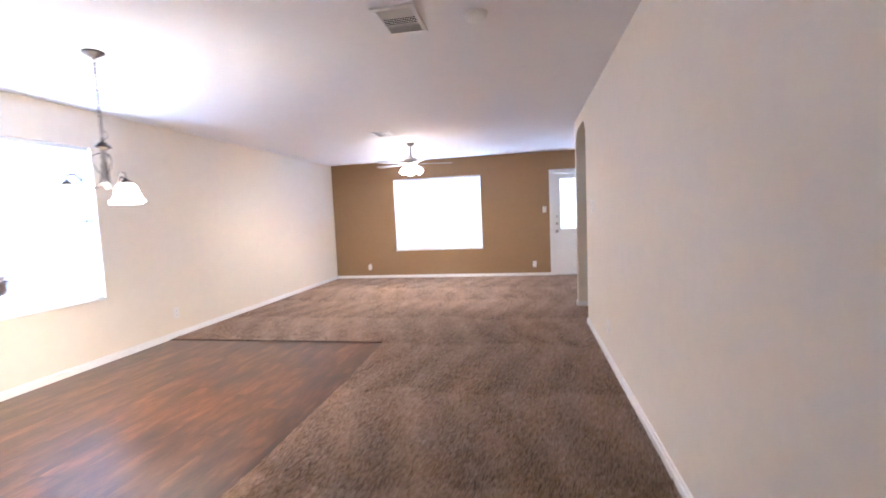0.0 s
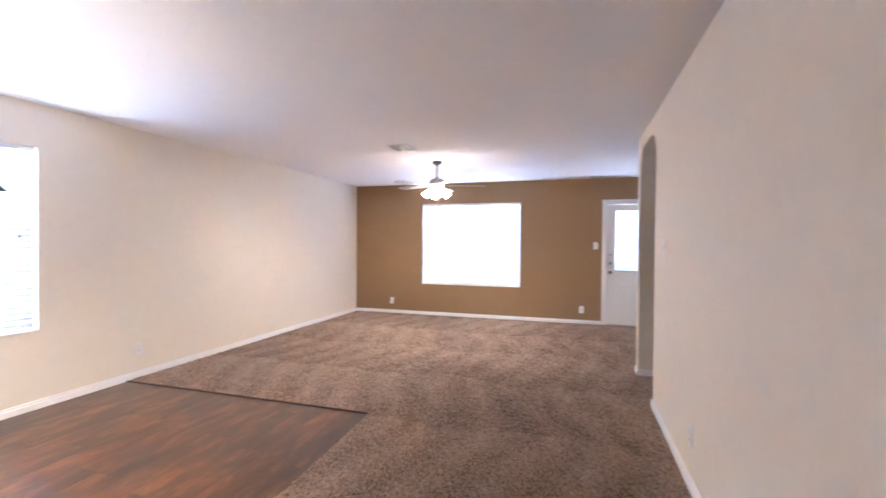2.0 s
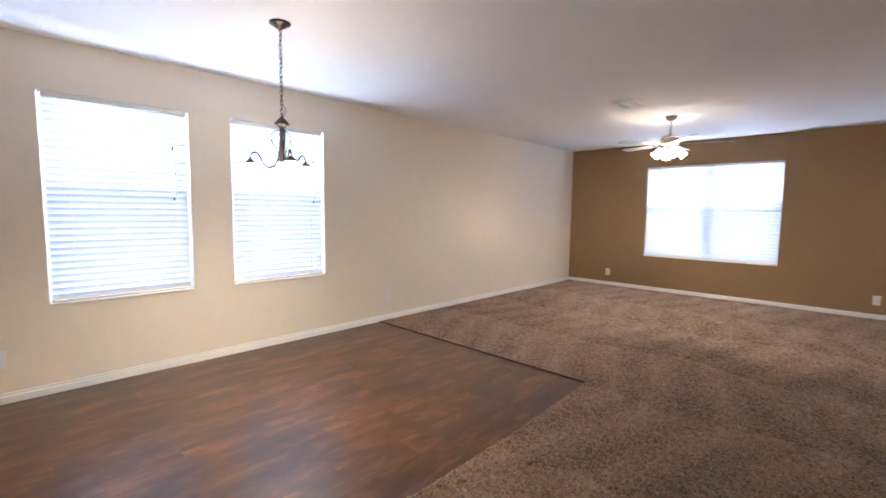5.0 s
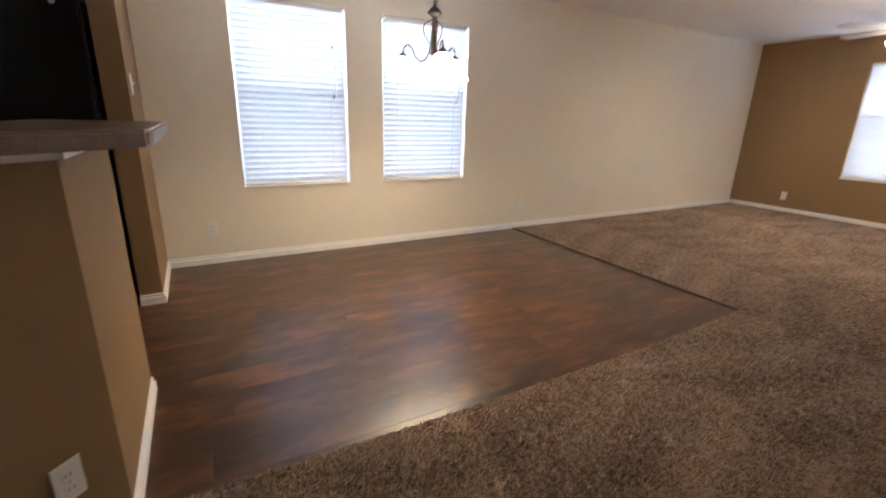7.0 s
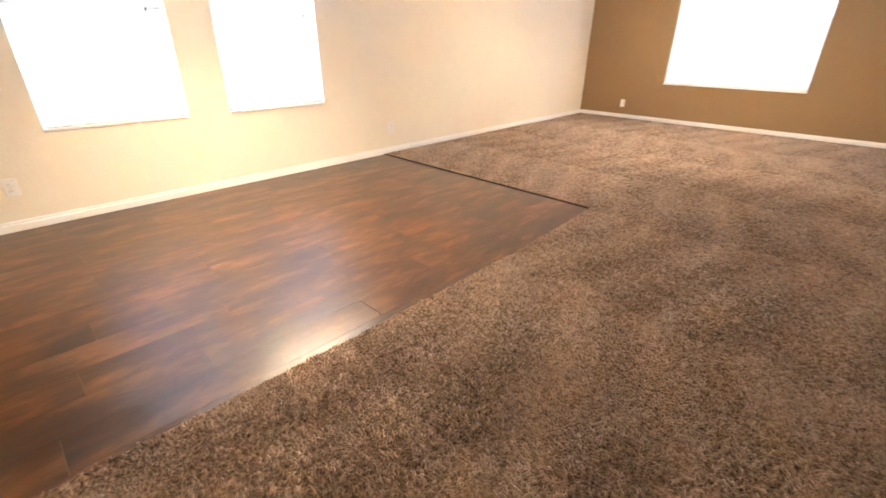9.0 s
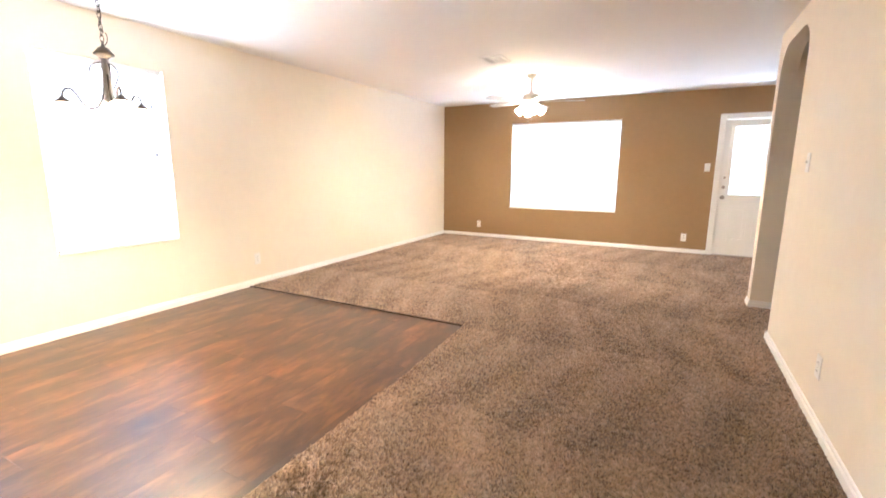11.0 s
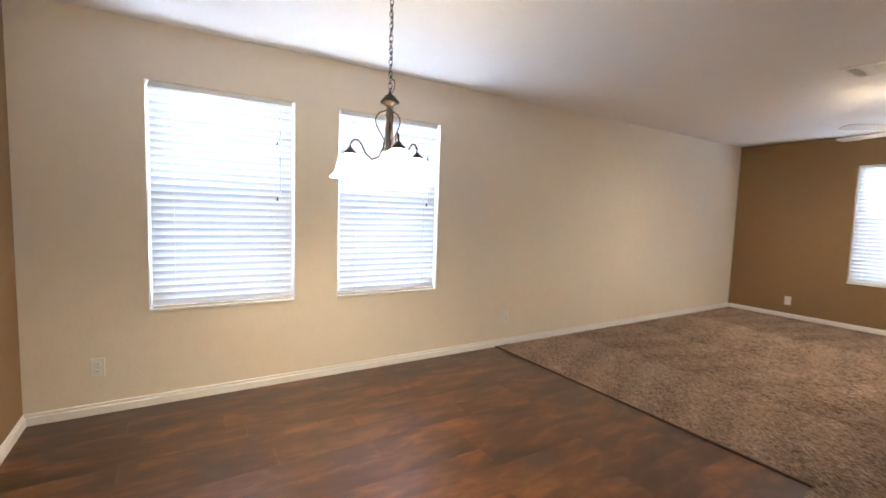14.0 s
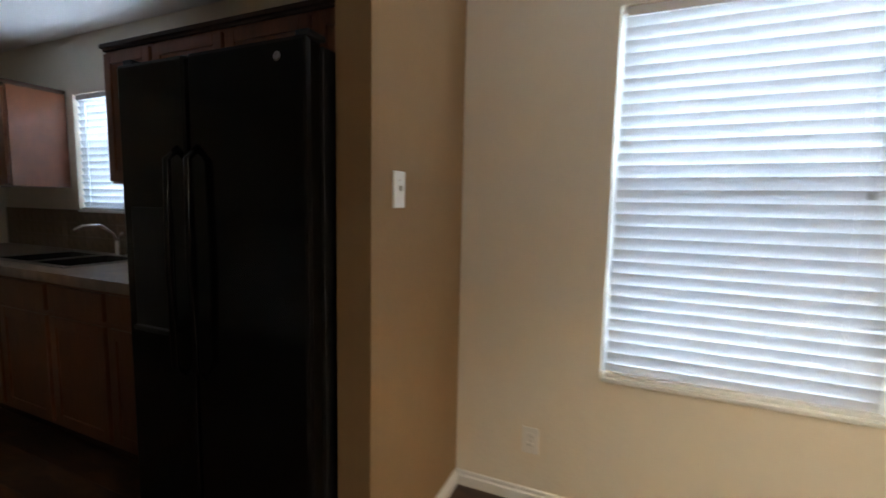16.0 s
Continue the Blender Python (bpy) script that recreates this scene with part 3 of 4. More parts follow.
# ---- back door ----
def back_door():
    x0, x1, h = DOOR
    d = new("door_1")
    d.matrix_world = pose((x0 + x1) / 2, FAR + 0.05, 0.012)
    tagged(d, "white half-glazed back door with blinds in the glass", kind="structure")
    w = (x1 - x0) / 2
    g0, g1, gz0, gz1 = -w + 0.11, w - 0.11, 0.90, 1.90
    part("door_leaf", boxes((-w, w, -0.022, 0.022, 0.01, gz0), (-w, w, -0.022, 0.022, gz1, h - 0.012), (-w, g0, -0.022, 0.022, gz0, gz1), (g1, w, -0.022, 0.022, gz0, gz1)), TRIM, d, "white painted steel leaf")
    part("glazing_bead", boxes((g0 - 0.03, g0 + 0.012, -0.034, -0.0225, gz0 - 0.03, gz1 + 0.03), (g1 - 0.012, g1 + 0.03, -0.034, -0.0225, gz0 - 0.03, gz1 + 0.03), (g0 + 0.012, g1 - 0.012, -0.034, -0.0225, gz0 - 0.03, gz0 + 0.012), (g0 + 0.012, g1 - 0.012, -0.034, -0.0225, gz1 - 0.012, gz1 + 0.03)), TRIM, d)
    pane = part("pane", boxes((g0, g1, -0.012, -0.008, gz0, gz1)), GLASS, d)
    pane.visible_shadow = False
    bm = bmesh.new()
    box(bm, g0, g1, -0.013, 0.013, -0.001, 0.001)
    bmesh.ops.rotate(bm, verts=bm.verts, matrix=Matrix.Rotation(radians(-60), 3, "X"))
    slat = part("slat", bm, SLAT, d)
    slat.location = (0, 0.006, gz0 + 0.03)
    for k in range(1, 31):
        o = new("slat", slat.data)
        o.parent, o.location = d, (0, 0.006, gz0 + 0.03 + k * 0.0315)
    for px0, px1 in ((-w + 0.12, -0.04), (0.04, w - 0.12)):
        for pz0, pz1 in ((0.22, 0.74),):
            bm = boxes((px0, px1, -0.026, -0.0225, pz0, pz0 + 0.03), (px0, px1, -0.026, -0.0225, pz1 - 0.03, pz1), (px0, px0 + 0.03, -0.026, -0.0225, pz0 + 0.03, pz1 - 0.03), (px1 - 0.03, px1, -0.026, -0.0225, pz0 + 0.03, pz1 - 0.03), bevel=0.001)
            part("panel_moulding", bm, TRIM, d)
            part("raised_panel", boxes((px0 + 0.05, px1 - 0.05, -0.028, -0.0225, pz0 + 0.05, pz1 - 0.05), bevel=0.002), TRIM, d)

    def knob(z, r, name, lab):
        bm = lathe([(r * 1.15, 0.0), (r * 1.15, 0.006), (r * 0.5, 0.010), (r * 0.5, 0.022), (r * 0.95, 0.030), (r, 0.044), (r * 0.7, 0.056), (0.0, 0.058)], 20)
        bmesh.ops.rotate(bm, verts=bm.verts, matrix=Matrix.Rotation(radians(90), 3, "X"))
        k = part(name, bm, NICKEL, d, lab, True)
        k.location = (-w + 0.055, -0.022, z)

    knob(0.87, 0.028, "door_knob", "round satin nickel knob")
    knob(1.02, 0.022, "deadbolt", "satin nickel deadbolt")
    knob(1.16, 0.014, "latch", "small upper latch")
    t = 0.062
    part("door_casing", boxes((-w - 0.02 - t, -w - 0.01, -0.068, -0.051, 0, h + 0.07), (w + 0.01, w + 0.02 + t, -0.068, -0.051, 0, h + 0.07), (-w - 0.01, w + 0.01, -0.068, -0.051, h + 0.008, h + 0.07), bevel=0.003), TRIM, d)
    part("door_jamb", boxes((-w - 0.02, -w - 0.003, -0.0505, 0.09, 0, h + 0.007), (w + 0.003, w + 0.02, -0.0505, 0.09, 0, h + 0.007), (-w - 0.003, w + 0.003, -0.0505, 0.09, h - 0.006, h + 0.007)), TRIM, d)
    part("threshold", boxes((-w - 0.003, w + 0.003, -0.05, 0.09, -0.004, 0.008)), NICKEL, d, "metal threshold")


back_door()


# ---- outlets and switches ----
def wall_plate(name, at, rz, kind):
    """A cover plate that faces local +y."""
    p = holder(name, at, "white duplex electrical outlet low on the wall" if kind == "outlet" else "white light switch plate on the wall", "outlet" if kind == "outlet" else "switch", "wall plates", rz)
    part("cover_plate", boxes((-0.037, 0.037, 0.0, 0.006, -0.06, 0.06), bevel=0.0025), PLASTIC, p)
    if kind == "outlet":
        for z in (-0.022, 0.022):
            s = part("socket", boxes((-0.016, 0.016, 0.0061, 0.0085, z - 0.014, z + 0.014), bevel=0.0012), PLASTIC, p)
            for x in (-0.006, 0.006):
                part("slot", boxes((x - 0.0012, x + 0.0012, 0.0082, 0.009, z - 0.004, z + 0.006)), SLOT, s)
    else:
        t = part("toggle", boxes((-0.005, 0.005, 0.006, 0.018, -0.004, 0.012), bevel=0.001), PLASTIC, p)
    part("screw", lathe([(0.003, 0.0), (0.003, 0.0008), (0.0, 0.001)], 8), NICKEL, p).matrix_basis = pose(0, 0.006, 0.0 if kind == "outlet" else 0.03, -90, 0, 0)
    return p


wall_plate("wall_outlet", (LEFT, 1.135, 0.295), -90, "outlet")
wall_plate("wall_outlet", (LEFT, 4.39, 0.29), -90, "outlet")
wall_plate("wall_outlet", (-3.29, FAR, 0.245), 180, "outlet")
wall_plate("wall_outlet", (0.165, FAR, 0.245), 180, "outlet")
wall_plate("light_switch", (0.38, FAR, 1.32), 180, "switch")
wall_plate("wall_outlet", (RIGHT, 3.87, 0.30), 90, "outlet")
wall_plate("light_switch", (RIGHT, 4.67, 1.325), 90, "switch")
wall_plate("light_switch", (-3.46, PART_Y, 1.375), 0, "switch")
wall_plate("wall_outlet", (-1.446 + 0.1025, 0.785 - 0.1025, 0.283), -45, "outlet")


# ---- ceiling vents and smoke detector ----
def ceiling_vent(at, w, d, rz=0):
    v = holder("ceiling_vent", (*at, CEIL), "white metal ceiling air register", "vent", "ceiling vents", rz)
    f = 0.028
    part("frame", boxes((-w / 2, w / 2, -d / 2, -d / 2 + f, -0.012, 0), (-w / 2, w / 2, d / 2 - f, d / 2, -0.012, 0), (-w / 2, -w / 2 + f, -d / 2 + f, d / 2 - f, -0.012, 0), (w / 2 - f, w / 2, -d / 2 + f, d / 2 - f, -0.012, 0), bevel=0.003), PLASTIC, v)
    part("backing", boxes((-w / 2 + f, w / 2 - f, -d / 2 + f, d / 2 - f, -0.002, 0)), SLOT, v, "dark duct opening")
    n = 3
    step = (d - 2 * f) / n
    for bank in range(n):
        y0 = -d / 2 + f + bank * step
        for k in range(5):
            y = y0 + (k + 0.5) * step / 5
            bm = boxes((-w / 2 + f, w / 2 - f, -0.009, 0.009, -0.0006, 0.0006))
            bmesh.ops.rotate(bm, verts=bm.verts, matrix=Matrix.Rotation(radians((-55, 15, 55)[bank]), 3, "X"))
            o = part("slat", bm, PLASTIC, v)
            o.location = (0, y, -0.008)
        if bank:
            part("divider", boxes((-w / 2 + f, w / 2 - f, y0 - 0.003, y0 + 0.003, -0.013, -0.002)), PLASTIC, v)


ceiling_vent((-0.655, 2.56), 0.25, 0.36)
ceiling_vent((-1.86, 5.82), 0.32, 0.25, 90)


def smoke_detector(at):
    s = holder("smoke_detector", (*at, CEIL), "round white smoke detector on the ceiling", "smoke detector")
    part("base", lathe([(0.0, 0.0), (0.068, 0.0), (0.068, -0.012), (0.0, -0.012)], 32), PLASTIC, s, smooth=False)
    part("cover", lathe([(0.062, -0.012), (0.062, -0.026), (0.050, -0.038), (0.02, -0.042), (0.0, -0.042)], 32), PLASTIC, s, smooth=True)
    part("test_button", lathe([(0.012, -0.041), (0.012, -0.045), (0.0, -0.046)], 16, at=(0.02, 0.0, 0.0)), PLASTIC, s)


smoke_detector((-0.22, 2.61))


# ---- chandelier ----
def chandelier():
    cx, cy = -2.665, 2.445
    c = holder("chandelier", (cx, cy, CEIL), "dark bronze chandelier with three lit frosted bell shades", "chandelier")
    part("canopy", lathe([(0.0, 0.0), (0.062, 0.0), (0.064, -0.006), (0.052, -0.014), (0.040, -0.018), (0.034, -0.026), (0.015, -0.034), (0.008, -0.045), (0.0, -0.046)], 32), BRONZE, c, smooth=True)
    z, k = -0.046, 0
    while z > -0.545:
        pts = [(0.0085 * math.cos(a) * (k % 2 == 0), 0.0085 * math.cos(a) * (k % 2), z - 0.014 + 0.018 * math.sin(a)) for a in [2 * math.pi * i / 12 for i in range(12)]]
        part("chain_link", tube(pts, 0.0021, sides=6, closed=True), BRONZE, c)
        z -= 0.0275
        k += 1
    cord = [(0.008 * math.sin(i * 0.9), 0.007 * math.cos(i * 0.9), -0.04 - i * 0.025) for i in range(18)]
    cord += [(0.03 * math.sin(a), 0.01, -0.505 + 0.03 * math.cos(a) - 0.02) for a in [math.pi * i / 6 for i in range(7)]]
    part("cord", tube(cord, 0.0022, sides=6), BRONZE, c, "twisted supply cord with a slack loop")
    part("hub", lathe([(0.0, -0.548), (0.006, -0.552), (0.010, -0.565), (0.022, -0.572), (0.036, -0.590), (0.045, -0.600), (0.045, -0.607), (0.030, -0.612), (0.018, -0.624), (0.0, -0.626)], 28), BRONZE, c, smooth=True)
    part("column", lathe([(0.017, -0.62), (0.017, -0.655), (0.022, -0.665), (0.016, -0.68), (0.019, -0.75), (0.022, -0.79), (0.016, -0.81), (0.024, -0.825), (0.026, -0.84), (0.014, -0.855), (0.008, -0.87), (0.0, -0.88)], 24), NICKEL, c, "turned brushed column", True)
    for deg in (228, 348, 108):
        a = radians(deg)
        u = Vector((math.cos(a), math.sin(a), 0))
        arm = [u * r + Vector((0, 0, z)) for r, z in ((0.014, -0.70), (0.018, -0.76), (0.028, -0.82), (0.052, -0.862), (0.086, -0.872), (0.118, -0.845), (0.136, -0.805), (0.158, -0.778), (0.180, -0.778), (0.195, -0.798), (0.198, -0.822))]
        fine = []
        for i in range(len(arm) - 1):
            fine += [arm[i], arm[i].lerp(arm[i + 1], 0.5)]
        fine.append(arm[-1])
        am = part("arm", tube(fine, 0.0052, sides=8), BRONZE, c, smooth=True)
        scroll = [u * (0.018 + 0.056 * math.sin(math.pi * (t / math.pi) ** 0.62) * (1 - 0.25 * t / math.pi)) + Vector((0, 0, -0.640 - 0.150 * t / math.pi)) for t in [math.pi * i / 16 for i in range(17)]]
        part("scroll", tube(scroll, 0.0032, sides=6), BRONZE, c, smooth=True)
        e = u * 0.198
        part("shade_cap", lathe([(0.0, 0.0), (0.010, -0.002), (0.016, -0.012), (0.030, -0.022), (0.034, -0.032), (0.028, -0.034), (0.0, -0.034)], 24, at=(e.x, e.y, -0.815)), BRONZE, c, smooth=True)
        part("shade", lathe([(0.027, 0.0), (0.046, -0.012), (0.058, -0.034), (0.064, -0.066), (0.074, -0.092), (0.092, -0.112), (0.098, -0.117), (0.090, -0.114), (0.071, -0.094), (0.061, -0.066), (0.055, -0.035), (0.043, -0.014), (0.024, -0.004)], 36, at=(e.x, e.y, -0.846)), FROST, c, "glowing frosted bell shade", True)
        part("bulb", lathe([(0.0, 0.0), (0.012, 0.0), (0.013, -0.02), (0.024, -0.045), (0.028, -0.062), (0.022, -0.08), (0.0, -0.09)], 18, at=(e.x, e.y, -0.851)), BULB, c, "lit bulb", True)


chandelier()


# ---- ceiling fan ----
def ceiling_fan():
    f = holder("ceiling_fan", (-1.724, 6.74, CEIL), "brushed nickel ceiling fan with white blades and lit shades", "ceiling fan")
    part("canopy", lathe([(0.0, 0.0), (0.062, 0.0), (0.062, -0.018), (0.048, -0.042), (0.022, -0.056), (0.0, -0.058)], 28), NICKEL, f, smooth=True)
    part("downrod", lathe([(0.012, -0.05), (0.012, -0.205), (0.022, -0.21), (0.024, -0.23)], 16), NICKEL, f, smooth=True)
    part("motor", lathe([(0.02, -0.228), (0.07, -0.234), (0.10, -0.253), (0.108, -0.278), (0.108, -0.306), (0.098, -0.330), (0.058, -0.340), (0.054, -0.352), (0.066, -0.358), (0.064, -0.376), (0.03, -0.386), (0.0, -0.387)], 36), NICKEL, f, smooth=True)
    for k in range(5):
        a = radians(18 + 72 * k)
        bm = bmesh.new()
        outline = [(0.17, -0.048), (0.30, -0.058), (0.58, -0.066), (0.625, -0.060), (0.645, -0.035), (0.65, 0.0), (0.645, 0.035), (0.625, 0.060), (0.58, 0.066), (0.30, 0.058), (0.17, 0.048)]
        prism(outline, -0.003, 0.003, bm)
        bmesh.ops.rotate(bm, verts=bm.verts, matrix=Matrix.Rotation(radians(8), 3, "X"))
        bmesh.ops.rotate(bm, verts=bm.verts, matrix=Matrix.Rotation(a, 3, "Z"))
        bl = part("blade", bm, BLADE, f)
        bl.location.z = -0.322
        bm = boxes((0.09, 0.17, -0.014, 0.014, -0.004, 0.002), (0.165, 0.22, -0.032, 0.032, -0.0085, -0.0045), bevel=0.001)
        bmesh.ops.rotate(bm, verts=bm.verts, matrix=Matrix.Rotation(radians(8), 3, "X"))
        bmesh.ops.rotate(bm, verts=bm.verts, matrix=Matrix.Rotation(a, 3, "Z"))
        br = part("blade_bracket", bm, NICKEL, f)
        br.location.z = -0.322
    for k in range(4):
        a = radians(30 + 90 * k)
        u = Vector((math.cos(a), math.sin(a), 0))
        part("light_arm", tube([u * 0.05 + Vector((0, 0, -0.365)), u * 0.075 + Vector((0, 0, -0.372)), u * 0.088 + Vector((0, 0, -0.385))], 0.009), NICKEL, f)
        bm = lathe([(0.018, 0.0), (0.028, -0.014), (0.035, -0.045), (0.041, -0.085), (0.047, -0.112), (0.043, -0.108), (0.032, -0.05), (0.025, -0.018), (0.014, -0.006)], 28)
        bmesh.ops.rotate(bm, verts=bm.verts, matrix=Matrix.Rotation(radians(-42), 3, Vector((-u.y, u.x, 0))))
        sh = part("shade", bm, FROST_FAN, f, "glowing frosted tulip shade", True)
        sh.location = u * 0.085 + Vector((0, 0, -0.380))
        bm = lathe([(0.0, -0.01), (0.010, -0.012), (0.012, -0.03), (0.020, -0.05), (0.018, -0.066), (0.0, -0.074)], 16)
        bmesh.ops.rotate(bm, verts=bm.verts, matrix=Matrix.Rotation(radians(-42), 3, Vector((-u.y, u.x, 0))))
        bu = part("bulb", bm, FAN_BULB, f, "lit bulb", True)
        bu.location = sh.location
    for x, n in ((0.02, 14), (-0.025, 18)):
        part("pull_chain", tube([(x, -0.02, -0.36), (x, -0.02, -0.36 - 0.011 * n)], 0.0015, sides=6), NICKEL, f)
        part("chain_fob", lathe([(0.002, 0.0), (0.007, -0.012), (0.005, -0.026), (0.0, -0.028)], 12, at=(x, -0.02, -0.36 - 0.011 * n)), NICKEL, f, smooth=True)


ceiling_fan()


# ---- kitchen ----
def fridge():
    """Side-by-side refrigerator; it faces +x."""
    x0, xf, y0, y1, h = -3.98, -3.20, -0.215, 0.69, 1.80
    y1 = PART_Y - PART_T - 0.02
    y0 = y1 - 0.86
    seam = y0 + 0.36
    r = holder("refrigerator", (0, 0, 0), "glossy black side-by-side refrigerator beside the partition", "refrigerator")
    part("body", boxes((x0, xf - 0.075, y0 + 0.004, y1 - 0.004, 0.03, h - 0.015), bevel=0.004), BLACK_MATT, r)
    for name, a, b in (("freezer_door", y0, seam - 0.003), ("fridge_door", seam + 0.003, y1)):
        d = part(name, boxes((xf - 0.07, xf, a, b, 0.10, h), bevel=0.016), BLACK_GLOSS, r, smooth=False)
        hy = seam - 0.05 if a == y0 else seam + 0.05
        part("handle", tube([(xf - 0.005, hy, 0.72), (xf + 0.038, hy, 0.76), (xf + 0.045, hy, 1.1), (xf + 0.038, hy, 1.46), (xf - 0.005, hy, 1.50)], 0.012, sides=10), BLACK_GLOSS, d, smooth=True)
        part("hinge_cover", boxes((xf - 0.10, xf - 0.02, (a + 0.01) if a == y0 else (b - 0.06), (a + 0.06) if a == y0 else (b - 0.01), h + 0.001, h + 0.02), bevel=0.005), BLACK_MATT, d)
        if a == y0:
            part("dispenser_recess", boxes((xf - 0.001, xf + 0.006, y0 + 0.06, seam - 0.09, 0.86, 1.30), bevel=0.003), BLACK_MATT, d, "ice and water dispenser panel")
            part("drip_tray", boxes((xf + 0.0, xf + 0.025, y0 + 0.07, seam - 0.10, 0.855, 0.872), bevel=0.003), BLACK_MATT, d)
        else:
            bm = lathe([(0.0, 0.0), (0.014, 0.0), (0.014, 0.002), (0.009, 0.003), (0.0, 0.002)], 20)
            bmesh.ops.rotate(bm, verts=bm.verts, matrix=Matrix.Rotation(radians(90), 3, "Y"))
            e = part("emblem", bm, CHROME, d, "small round chrome badge")
            e.location = (xf, 0.53, 1.745)
    part("kick_grille", boxes((xf - 0.06, xf - 0.03, y0 + 0.01, y1 - 0.01, 0.0, 0.095), bevel=0.003), BLACK_MATT, r)


fridge()


def panel_door(parent, x, y0, y1, z0, z1, name="door"):
    """A framed cabinet front that faces +x, at x."""
    f = 0.055
    d = part(name, boxes((x, x + 0.019, y0, y0 + f, z0, z1), (x, x + 0.019, y1 - f, y1, z0, z1), (x, x + 0.019, y0 + f, y1 - f, z0, z0 + f), (x, x + 0.019, y0 + f, y1 - f, z1 - f, z1), bevel=0.0025), CABINET, parent)
    part("panel", boxes((x + 0.001, x + 0.010, y0 + f - 0.002, y1 - f + 0.002, z0 + f - 0.002, z1 - f + 0.002)), CABINET, d)
    return d


def upper_cabinet(y0, y1, z0, z1, doors, xf=-3.72):
    c = holder("wall_cabinet", (0, 0, 0), "reddish brown stained wooden wall cabinet with framed doors", "cabinet", "wall cabinets")
    part("body", boxes((LEFT + 0.002, xf, y0, y1, z0, z1), bevel=0.002), CABINET, c)
    w = (y1 - y0) / doors
    for k in range(doors):
        panel_door(c, xf + 0.001, y0 + k * w + 0.012, y0 + (k + 1) * w - 0.012, z0 + 0.012, z1 - 0.03)
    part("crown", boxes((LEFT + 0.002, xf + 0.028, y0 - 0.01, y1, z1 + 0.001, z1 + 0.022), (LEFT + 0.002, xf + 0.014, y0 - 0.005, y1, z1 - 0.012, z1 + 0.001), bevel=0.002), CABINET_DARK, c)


upper_cabinet(-1.19, -0.79, 1.41, 2.13, 1)
upper_cabinet(-0.785, 0.235, 1.82, 2.13, 2)
upper_cabinet(0.24, 0.635, 1.82, 2.13, 1)
upper_cabinet(-3.0, -2.26, 1.40, 2.06, 2)


def base_cabinet(y0, y1, group, doors=1):
    xf = -3.44
    c = holder("base_cabinet", (0, 0, 0), "dark reddish brown base cabinet with drawer and framed door", "cabinet", group)
    part("body", boxes((LEFT + 0.002, xf, y0, y1, 0.10, 0.895)), CABINET, c)
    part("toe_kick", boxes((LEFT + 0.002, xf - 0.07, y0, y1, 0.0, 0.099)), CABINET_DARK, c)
    w = (y1 - y0) / doors
    for k in range(doors):
        a, b = y0 + k * w + 0.015, y0 + (k + 1) * w - 0.015
        part("drawer_front", boxes((xf + 0.001, xf + 0.02, a, b, 0.735, 0.875), bevel=0.003), CABINET, c)
        panel_door(c, xf + 0.001, a, b, 0.125, 0.71)


for a, b in ((-0.78, -0.28), (-1.285, -0.785), (-1.79, -1.29), (-2.295, -1.795), (-2.80, -2.30)):
    base_cabinet(a, b, "kitchen base cabinets")


def worktop():
    bm = boxes((LEFT + 0.002, -3.97, KIT_BACK + 0.01, -0.26, 0.897, 0.948), (-3.53, -3.40, KIT_BACK + 0.01, -0.26, 0.897, 0.948), (-3.97, -3.53, KIT_BACK + 0.01, -2.14, 0.897, 0.948), (-3.97, -3.53, -1.31, -0.26, 0.897, 0.948))
    tagged(link("worktop", bm, LAMINATE), "beige brown speckled laminate kitchen worktop", "worktop")


worktop()


def sink():
    s = holder("kitchen_sink", (0, 0, 0), "dark double-bowl sink set in the worktop", "sink")
    y0, ym, y1, xa, xb, zt = -2.14, -1.725, -1.31, -3.97, -3.53, 0.954
    part("rim", boxes((xa - 0.02, xa + 0.02, y0 - 0.02, y1 + 0.02, 0.949, zt), (xb - 0.02, xb + 0.02, y0 - 0.02, y1 + 0.02, 0.949, zt), (xa + 0.02, xb - 0.02, y0 - 0.02, y0 + 0.02, 0.949, zt), (xa + 0.02, xb - 0.02, y1 - 0.02, y1 + 0.02, 0.949, zt), (xa + 0.02, xb - 0.02, ym - 0.02, ym + 0.02, 0.949, zt)), NICKEL, s, "brushed steel rim")
    for a, b in ((y0 + 0.02, ym - 0.02), (ym + 0.02, y1 - 0.02)):
        part("bowl", boxes((xa + 0.02, xb - 0.02, a, b, 0.76, 0.765), (xa + 0.016, xa + 0.02, a, b, 0.765, 0.9485), (xb - 0.02, xb - 0.016, a, b, 0.765, 0.9485), (xa + 0.02, xb - 0.02, a, a + 0.004, 0.765, 0.9485), (xa + 0.02, xb - 0.02, b - 0.004, b, 0.765, 0.9485)), BLACK_MATT, s)


sink()


def faucet():
    f = holder("kitchen_faucet", (-4.0, -1.66, 0.949), "chrome single-lever faucet behind the sink", "faucet")
    part("base", lathe([(0.0, 0.0), (0.032, 0.0), (0.030, 0.008), (0.022, 0.014), (0.022, 0.09), (0.018, 0.10), (0.0, 0.10)], 20), CHROME, f, smooth=True)
    part("spout", tube([(0, 0, 0.07), (0.02, -0.01, 0.15), (0.08, -0.04, 0.20), (0.16, -0.08, 0.20), (0.20, -0.10, 0.17)], 0.012), CHROME, f, smooth=True)
    part("lever", tube([(0, 0, 0.10), (0.01, 0.03, 0.13), (0.02, 0.09, 0.155)], 0.008), CHROME, f, smooth=True)


faucet()


